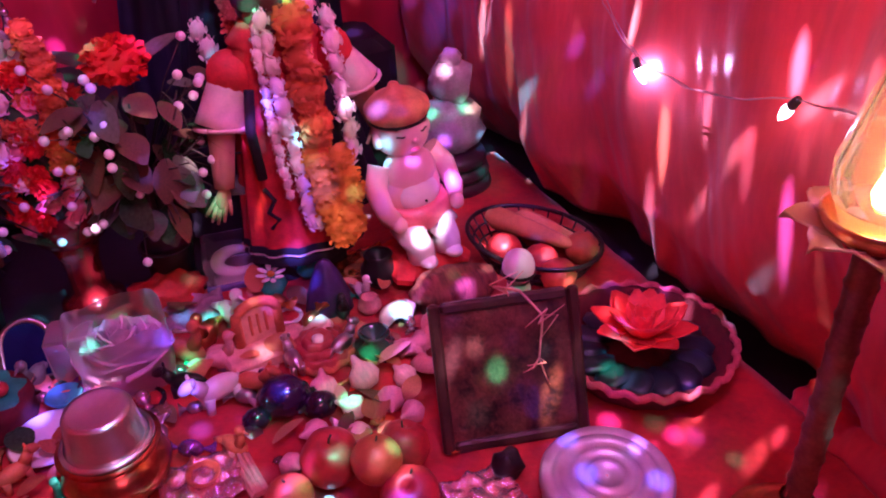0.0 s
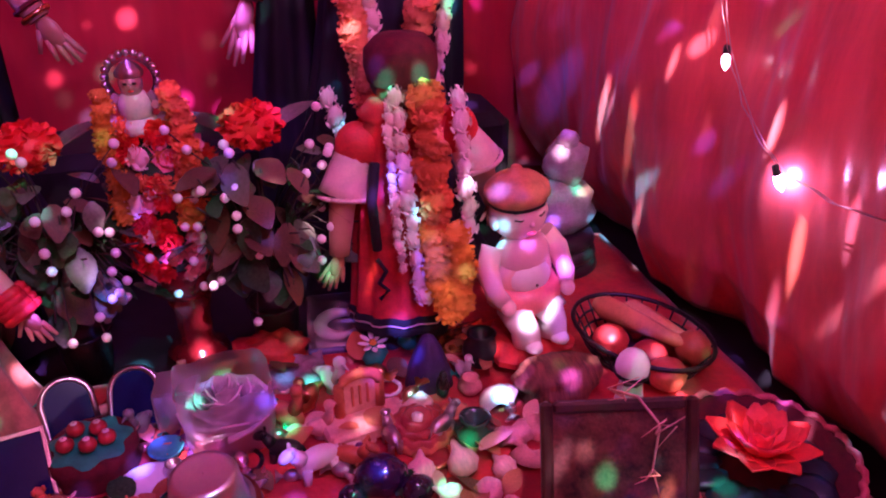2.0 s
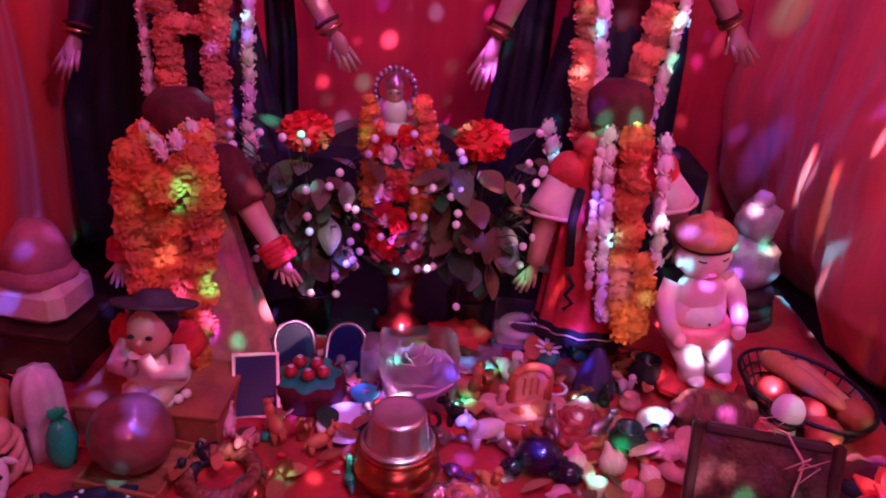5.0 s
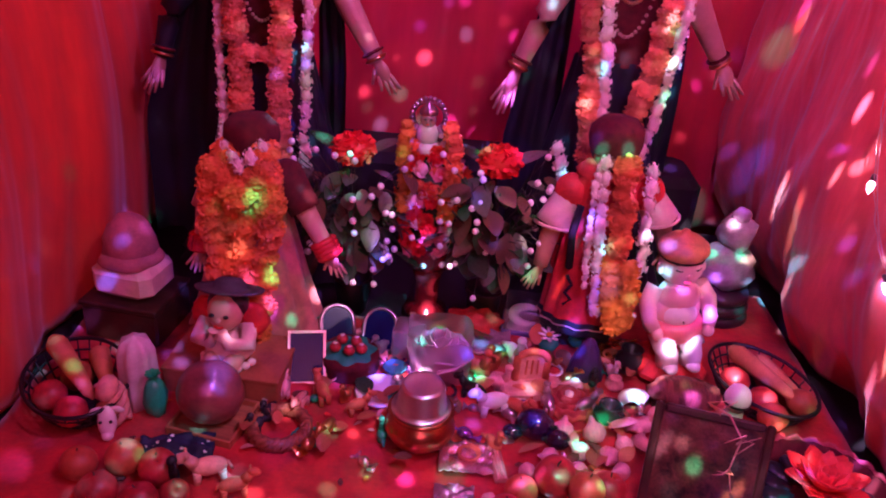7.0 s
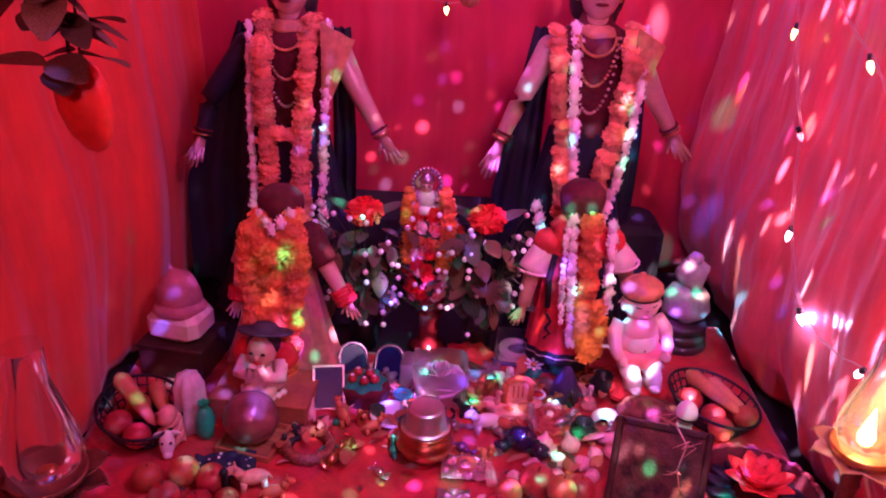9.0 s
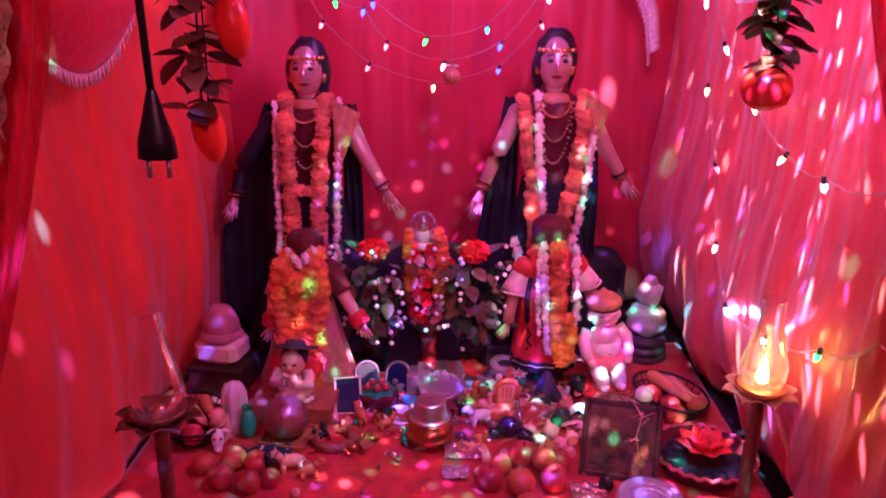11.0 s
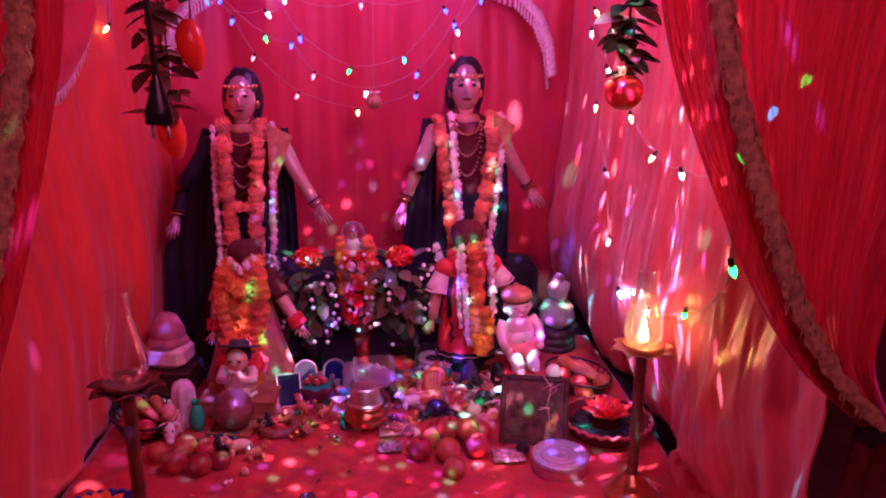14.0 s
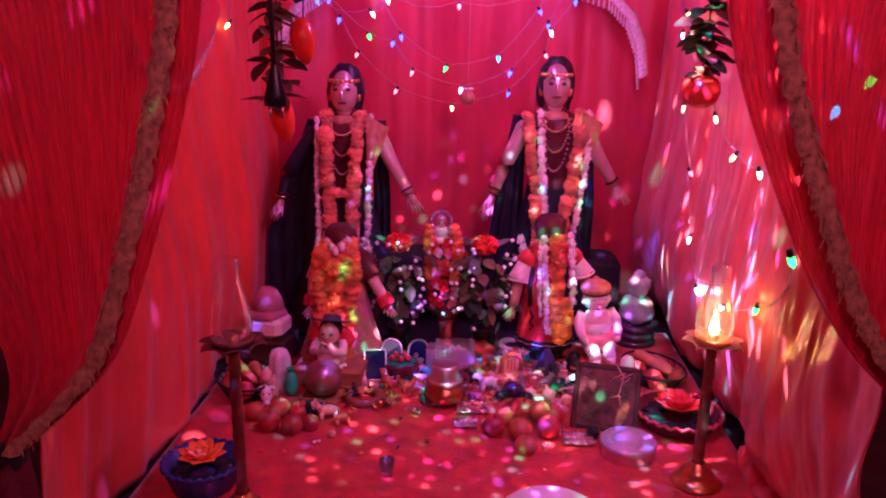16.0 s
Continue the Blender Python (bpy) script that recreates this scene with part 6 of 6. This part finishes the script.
for k, (x, y) in enumerate(SPOTS):
    s = rn.uniform(0.010, 0.022)
    ob = tagged(new("petal", PETAL_M[rn.choice((0, 0, 1, 2, 3))]), "loose flower petal fallen on the red cloth", "petal", "fallen petals")
    ob.matrix_world = Matrix.LocRotScale((x, y, 0.009), Euler((rn.uniform(-0.3, 0.3), rn.uniform(-0.3, 0.3), rn.uniform(0, 6))), (s, s, s))

# dry leaf scraps and twisted sweets among the offerings
rn = random.Random(41)
DRY = [leaf_mesh("dry_leaf", m) for m in (CARD, CLAYP, TERRA, DEADL, TAN)]
for k in range(64):
    x, y, q = rn.uniform(-0.44, 0.40), rn.uniform(0.76, 1.21), rn.uniform(0.03, 0.06)
    ob = tagged(new("dry_leaf", rn.choice(DRY)), "curled dry leaf scrap among the offerings", "leaf", "dry leaf scraps")
    ob.matrix_world = Matrix.LocRotScale((x, y, rn.uniform(0.012, 0.03)), Euler((rn.uniform(-0.1, 0.6), rn.uniform(-0.5, 0.5), rn.uniform(0, 6.28))), (q, q, q))
SWEET = Build().ball((0, 0, 0), (0.013, 0.009, 0.009), seg=12, rings=8, lump=0.15)
for sx in (-1, 1):
    SWEET.grid([[(sx * (0.012 + 0.012 * v), r * (0.3 + 0.7 * v) * math.cos(a), r * (0.3 + 0.7 * v) * math.sin(a) * (0.5 + 0.3 * math.sin(3 * a))) for a in [2 * math.pi * i / 12 for i in range(12)]] for v, r in ((0, 0.006), (0.5, 0.008), (1, 0.012))], 0, True)
SWEETS = [SWEET.mesh("sweet_body", [m]) for m in (FOIL, SILVER, CREAM, GREENP, mat("violet_foil", (0.35, 0.12, 0.55), 0.22, 0.8, vary=0.3, scale=40, bump=0.8), BRASS)]
for k in range(34):
    x, y, q = rn.uniform(-0.40, 0.36), rn.uniform(0.76, 1.2), rn.uniform(0.8, 1.4)
    ob = tagged(new("wrapped_sweet", rn.choice(SWEETS)), "small sweet in a shiny twisted wrapper", "sweet", "wrapped sweets")
    ob.matrix_world = Matrix.LocRotScale((x, y, 0.011 * q), Euler((rn.uniform(-0.3, 0.3), rn.uniform(-0.3, 0.3), rn.uniform(0, 6.28))), (q, q, q))

# small toys and clay lamps crowding the middle
DIYA = Build().lathe([(0.001, 0), (0.011, 0), (0.02, 0.01), (0.022, 0.015), (0.019, 0.015), (0.01, 0.006), (0.001, 0.005)], seg=18, wob=0.06, waves=1).mesh("clay_lamp", [TERRA])
TOYM = [WHITE, CLAYP, TERRA, BRASS, GREENP, NAVY, BLACKP, CREAM, SILVER]
rn = random.Random(77)
TAKEN = [(o.matrix_world.translation.x, o.matrix_world.translation.y) for o in scene.objects if o.parent is None and "category" in o and o.get("category") not in ("petal", "leaf", "sweet")]
made = 0
while made < 46:
    x, y = rn.uniform(-0.42, 0.36), rn.uniform(0.80, 1.19)
    if min((x - p) ** 2 + (y - q) ** 2 for p, q in TAKEN) < 0.036 ** 2:
        continue
    TAKEN.append((x, y))
    made += 1
    m, k, a = rn.choice(TOYM), made % 3, rn.uniform(0, 360)
    word = {"white_glaze": "white glazed", "pink_clay": "pink clay", "terracotta": "terracotta", "brass": "brass", "green_plastic": "green plastic", "navy_silk": "dark blue", "black_plastic": "black plastic", "cream_cotton": "cream cloth", "silver_trim": "silver"}[m.name]
    if k == 0:
        bird((x, y, 0.002), rn.uniform(0.55, 0.8), m, "tiny " + word + " bird toy among the offerings", a)
    elif k == 1 and made % 2:
        rad = rn.uniform(0.018, 0.028)
        ob = solid("bangle", Build().tube([(rad * math.cos(q), rad * math.sin(q), 0.004 + 0.001 * math.sin(9 * q)) for q in [2 * math.pi * i / 24 for i in range(25)]], 0.0034, seg=6), m, "thin " + word + " bangle lying on the cloth", "bangle", pose(x, y, 0.003), "bangles")
    elif k == 1:
        beast((x, y, 0.002), rn.uniform(0.5, 0.75), m, "tiny " + word + " animal toy among the offerings", a)
    else:
        ob = tagged(new("clay_lamp", DIYA), "small unlit clay lamp on the red cloth", "oil lamp", "clay lamps")
        ob.matrix_world = pose(x, y, 0.002, 0, 0, a)


# ---- hanging things ----
BULB_SHELL = Build().lathe([(0.0035, 0.0), (0.0062, -0.006), (0.0066, -0.012), (0.005, -0.019), (0.0015, -0.026), (0.0003, -0.027)], seg=10)
BULB_MESH = [BULB_SHELL.mesh("bulb_glass", [m]) for m in LAMPS]
SOCKET_MESH = Build().lathe([(0.001, 0.013), (0.005, 0.012), (0.0058, 0.0), (0.0052, -0.003), (0.001, -0.003)], seg=10).mesh("bulb_socket", [BLACKP])


def light_string(name, at, nodes, sag, wire, label, seed, tilt=35):
    """Wire through the nodes with a socket and lit bulb at each; nodes: (place, colour)."""
    rn = random.Random(seed)
    th = thing(name, at, label, "string lights", "fairy lights")
    o = Vector(at)
    for off in (0.0, 0.0035):
        pts = []
        for (p, _), (q, _) in zip(nodes, nodes[1:]):
            p, q = Vector(p) - o, Vector(q) - o
            for i in range(8):
                s = i / 8
                pts.append(p.lerp(q, s) + Vector((off, -off + 0.003 * math.sin(s * 21 + off * 900), -sag * math.sin(math.pi * s) + 0.002 * math.sin(s * 30))))
        part("cord", Build().tube(pts, 0.0009, 0, 5), wire, th)
    for p, c in nodes:
        if c is None:
            continue
        e = Euler((radians(rn.uniform(-tilt, tilt)), radians(rn.uniform(-tilt, tilt)), 0))
        m = Matrix.LocRotScale(Vector(p) - o - Vector((0, 0, 0.008)), e, (0.98, 0.98, 0.98))
        s = part("socket", SOCKET_MESH, None, th, m=m)
        part("bulb", BULB_MESH[c], None, s)
    return th


RX = 0.676
light_string("string_light", (RX, 0.89, 0.42), [((RX, 1.52, 1.33), None), ((RX, 1.389, 1.163), 2), ((RX, 1.282, 0.927), 3), ((RX, 1.131, 0.731), 4), ((RX + 0.005, 1.06, 0.524), 2), ((RX - 0.004, 0.90, 0.405), 6), ((RX - 0.01, 0.625, 0.446), 2), ((RX - 0.01, 0.384, 0.53), 1), ((0.64, 0.16, 0.65), None), ((0.507, -0.145, 0.81), 1), ((0.5, -0.145, 0.9), None)],
             0.02, WIRE, "string of small bulbs hung against the satin curtain", 3)
light_string("string_light", (RX, 0.995, 0.95), [((RX, 1.36, 1.23), 3), ((RX, 1.18, 1.05), 2), ((RX, 0.92, 0.93), 3), ((RX, 0.70, 0.85), 3), ((RX - 0.01, 0.485, 0.845), 2), ((RX - 0.02, 0.24, 0.88), 4), ((0.497, -0.145, 0.991), 1), ((0.548, -0.145, 1.057), 5), ((0.597, -0.145, 1.105), 1), ((0.66, -0.145, 1.2), None)],
             0.015, WIRE, "string of small warm bulbs on the upper satin curtain", 4)
BY = 1.71
light_string("string_light", (-0.6, BY, 1.1), [((-0.66, BY, 1.32), None), ((-0.57, BY, 1.20), 0), ((-0.50, BY, 1.068), 4), ((-0.346, BY, 0.93), 4), ((-0.126, BY, 0.868), 3), ((0.097, BY - 0.01, 0.93), 0), ((0.232, BY, 1.077), 4), ((0.249, BY, 1.165), 2), ((0.34, BY, 1.28), 0), ((0.42, BY, 1.33), None)],
             0.008, WIRE, "string of blue and green bulbs swagged across the backdrop", 5)
light_string("string_light", (-0.5, BY, 1.2), [((-0.61, BY + 0.01, 1.27), 0), ((-0.46, BY + 0.01, 1.139), 1), ((-0.362, BY + 0.01, 1.112), 0), ((-0.285, BY + 0.01, 1.003), 4), ((-0.089, BY + 0.01, 0.94), 2), ((0.103, BY + 0.01, 1.008), 0), ((0.24, BY + 0.01, 1.19), 0), ((0.29, BY + 0.01, 1.3), None)],
             0.012, WIRE, "second string of small coloured bulbs across the backdrop", 6)
light_string("string_light", (-0.3, BY - 0.02, 1.2), [((-0.42, BY - 0.02, 1.3), None), ((-0.33, BY - 0.02, 1.14), 0), ((-0.149, BY - 0.02, 1.022), 1), ((0.052, BY - 0.02, 1.063), 5), ((0.2, BY - 0.02, 1.24), 0), ((0.24, BY - 0.02, 1.34), None)],
             0.012, WIRE, "third string of blue and green bulbs before the backdrop", 9)
light_string("string_light", (-0.4, BY - 0.2, 1.3), [((-0.75, BY - 0.1, 1.62), None), ((-0.62, BY - 0.2, 1.26), 0), ((-0.42, BY - 0.2, 1.22), 2), ((-0.36, BY - 0.2, 1.27), 2), ((-0.1, BY - 0.2, 1.25), 4), ((0.18, BY - 0.2, 1.29), 2), ((0.3, BY - 0.1, 1.62), None)],
             0.03, WIRE, "string of bulbs hung high under the canopy", 7)
light_string("string_light", (-0.74, 1.5, 1.1), [((-0.87, 1.3, 1.3), None), ((-0.845, 1.2, 1.17), 3), ((-0.87, 0.9, 1.25), None)], 0.02, WIRE, "short string with an amber bulb on the red curtain", 8)

# ribbed ball hung on a thread in front of the backdrop
th = thing("hanging_ball", (-0.062, 1.62, 0.90), "small ribbed ball hanging on a thread", "ornament")
part("ball", Build().lathe([(0.0005, 0.028), (0.016, 0.023), (0.026, 0.008), (0.026, -0.008), (0.016, -0.023), (0.0005, -0.028)], wob=0.08, waves=10, seg=40), TAN, th)
part("thread", Build().tube([(0, 0, 0.026), (0.001, 0, 0.3), (0, 0, 0.77)], 0.0013, seg=5), WIRE, th)
part("bow", Build().ball((-0.012, 0, 0.034), (0.011, 0.003, 0.005)).ball((0.012, 0, 0.034), (0.011, 0.003, 0.005)), LACE, th)

# power cable with its plug
th = thing("power_cable", (-0.286, -0.375, 1.087), "black power cable with a hanging two-pin plug", "cable")
part("cord", Build().tube([(0.0, 0, 0.012), (-0.003, 0.002, 0.1), (-0.012, 0, 0.3), (-0.004, 0, 0.6), (0, 0, 1.02)], 0.0032), BLACKP, th)
p = part("plug", Build().lathe([(0.0035, 0.02), (0.006, 0.012), (0.009, 0.0), (0.015, -0.02), (0.016, -0.034), (0.001, -0.035)], sy=0.7), BLACKP, th)
for sx in (-1, 1):
    part("pin", Build().tube([(sx * 0.008, 0, -0.034), (sx * 0.008, 0, -0.05)], 0.002, seg=8), STEEL, p)


def hanging_fruit(name, at, shape, label, cat, length=0.5, group="hung toy fruit"):
    th = thing(name, at, label, cat, group)
    if shape == "mango":
        rows = [(0.001, 0.058), (0.012, 0.055), (0.026, 0.042), (0.034, 0.018), (0.034, -0.008), (0.027, -0.034), (0.014, -0.054), (0.001, -0.06)]
        b = Build()
        rr = []
        for r, z in rows:
            off = 0.012 * math.sin((z + 0.06) * 14) - 0.006
            rr.append([(0.72 * (r * math.cos(a) - off + 0.02 * max(0, -z - 0.03)), 0.62 * r * math.sin(a), 0.76 * z) for a in [2 * math.pi * i / 20 for i in range(20)]])
        b.grid(rr, 0, True)
        part("fruit", b, FRUIT_R, th)
    else:
        b = Build().lathe([(0.001, 0.034), (0.02, 0.032), (0.038, 0.018), (0.042, -0.002), (0.034, -0.024), (0.016, -0.036), (0.001, -0.038)], wob=0.02, waves=6, seg=30)
        part("fruit", b, FRUIT_R, th)
        part("crown", Build().lathe([(0.01, 0.032), (0.012, 0.042), (0.017, 0.05), (0.009, 0.044), (0.006, 0.034)], wob=0.25, waves=6), TERRA, th)
    part("thread", Build().tube([(0, 0, 0.036), (0.002, 0, 0.1), (0, 0, length)], 0.0014, seg=5), STEM, th)
    return th


hanging_fruit("toy_mango", (-0.362, 0.14, 1.128), "mango", "red plastic mango hanging on a thread", "ornament", 0.565)
hanging_fruit("toy_mango", (-0.41, 0.15, 0.974), "mango", "red plastic mango hanging low under leaves", "ornament", 0.735)
hanging_fruit("toy_pomegranate", (0.455, 0.30, 1.037), "pom", "orange red plastic pomegranate hanging under leaves", "ornament", 0.675)


def leaf_string(at, n, step, spread, size, seed, label, mats):
    rn = random.Random(seed)
    th = thing("leaf_garland", at, label, "garland", "hanging leaf garlands")
    part("thread", Build().tube([(0, 0, 0), (0.004, 0, n * step * 0.5), (0, 0, n * step + 0.25)], 0.0018, seg=5), STEM, th)
    for i in range(n):
        for k in range(rn.choice((6, 7, 8))):
            a = rn.uniform(0, 360)
            s = size * rn.uniform(0.8, 1.2)
            part("leaf", LEAVES[rn.choice(mats)], None, th, m=Matrix.LocRotScale((rn.uniform(-spread, spread), rn.uniform(-spread, spread), i * step + rn.uniform(-0.3, 0.3) * step), Euler((radians(rn.uniform(-35, 10)), radians(rn.uniform(-25, 25)), radians(a))), (s, s, s)))
    return th


leaf_string((-0.42, 0.15, 1.011), 9, 0.036, 0.016, 0.052, 1, "string of dull brown green toy leaves and fruit stalks", (2, 3, 3))
leaf_string((-0.37, 0.14, 1.225), 4, 0.035, 0.02, 0.06, 6, "cluster of dull leaves above the toy mango", (0, 2, 3))
leaf_string((0.455, 0.30, 1.08), 8, 0.032, 0.014, 0.058, 2, "string of dark toy leaves above the pomegranate", (0, 2, 3))


def toran(side, pts):
    """Lace edging hung in a curve, with tassels."""
    th = thing("lace_trim", pts[0], "white and gold lace edging with tassels hung before the backdrop", "trim", "lace edgings")
    o = Vector(pts[0])
    dense = []
    for p, q in zip(pts, pts[1:]):
        for i in range(12):
            dense.append(Vector(p).lerp(Vector(q), i / 12))
    dense.append(Vector(pts[-1]))
    b = Build()
    b.grid([[p - o + Vector((0, 0.003 * math.sin(i * 2.1), 0)), p - o + Vector((side * 0.016, -0.004 + 0.004 * math.sin(i * 1.7), 0.008)), p - o + Vector((side * 0.034, 0, 0.016))] for i, p in enumerate(dense)])
    ob = part("band", b, LACE, th)
    ob.modifiers.new("thick", "SOLIDIFY").thickness = 0.0025
    t = Build()
    t.tube([(0, 0, 0), (0, 0, -0.012)], [0.0025, 0.003], seg=6).ball((0, 0, -0.013), 0.0045, seg=8, rings=5).lathe([(0.003, -0.015), (0.005, -0.03), (0.0055, -0.038), (0.001, -0.037)], seg=8)
    me = t.mesh("tassel", [LACE])
    for p in dense[::2]:
        part("tassel", me, None, th, m=Matrix.Translation(p - o))
    return th


toran(1, [(0.34, 1.66, 1.31), (0.46, 1.66, 1.27), (0.53, 1.66, 1.20), (0.572, 1.66, 1.10), (0.59, 1.66, 0.98)])
toran(-1, [(-0.62, 1.66, 1.28), (-0.69, 1.66, 1.24), (-0.75, 1.66, 1.17), (-0.79, 1.66, 1.08), (-0.80, 1.66, 1.02)])
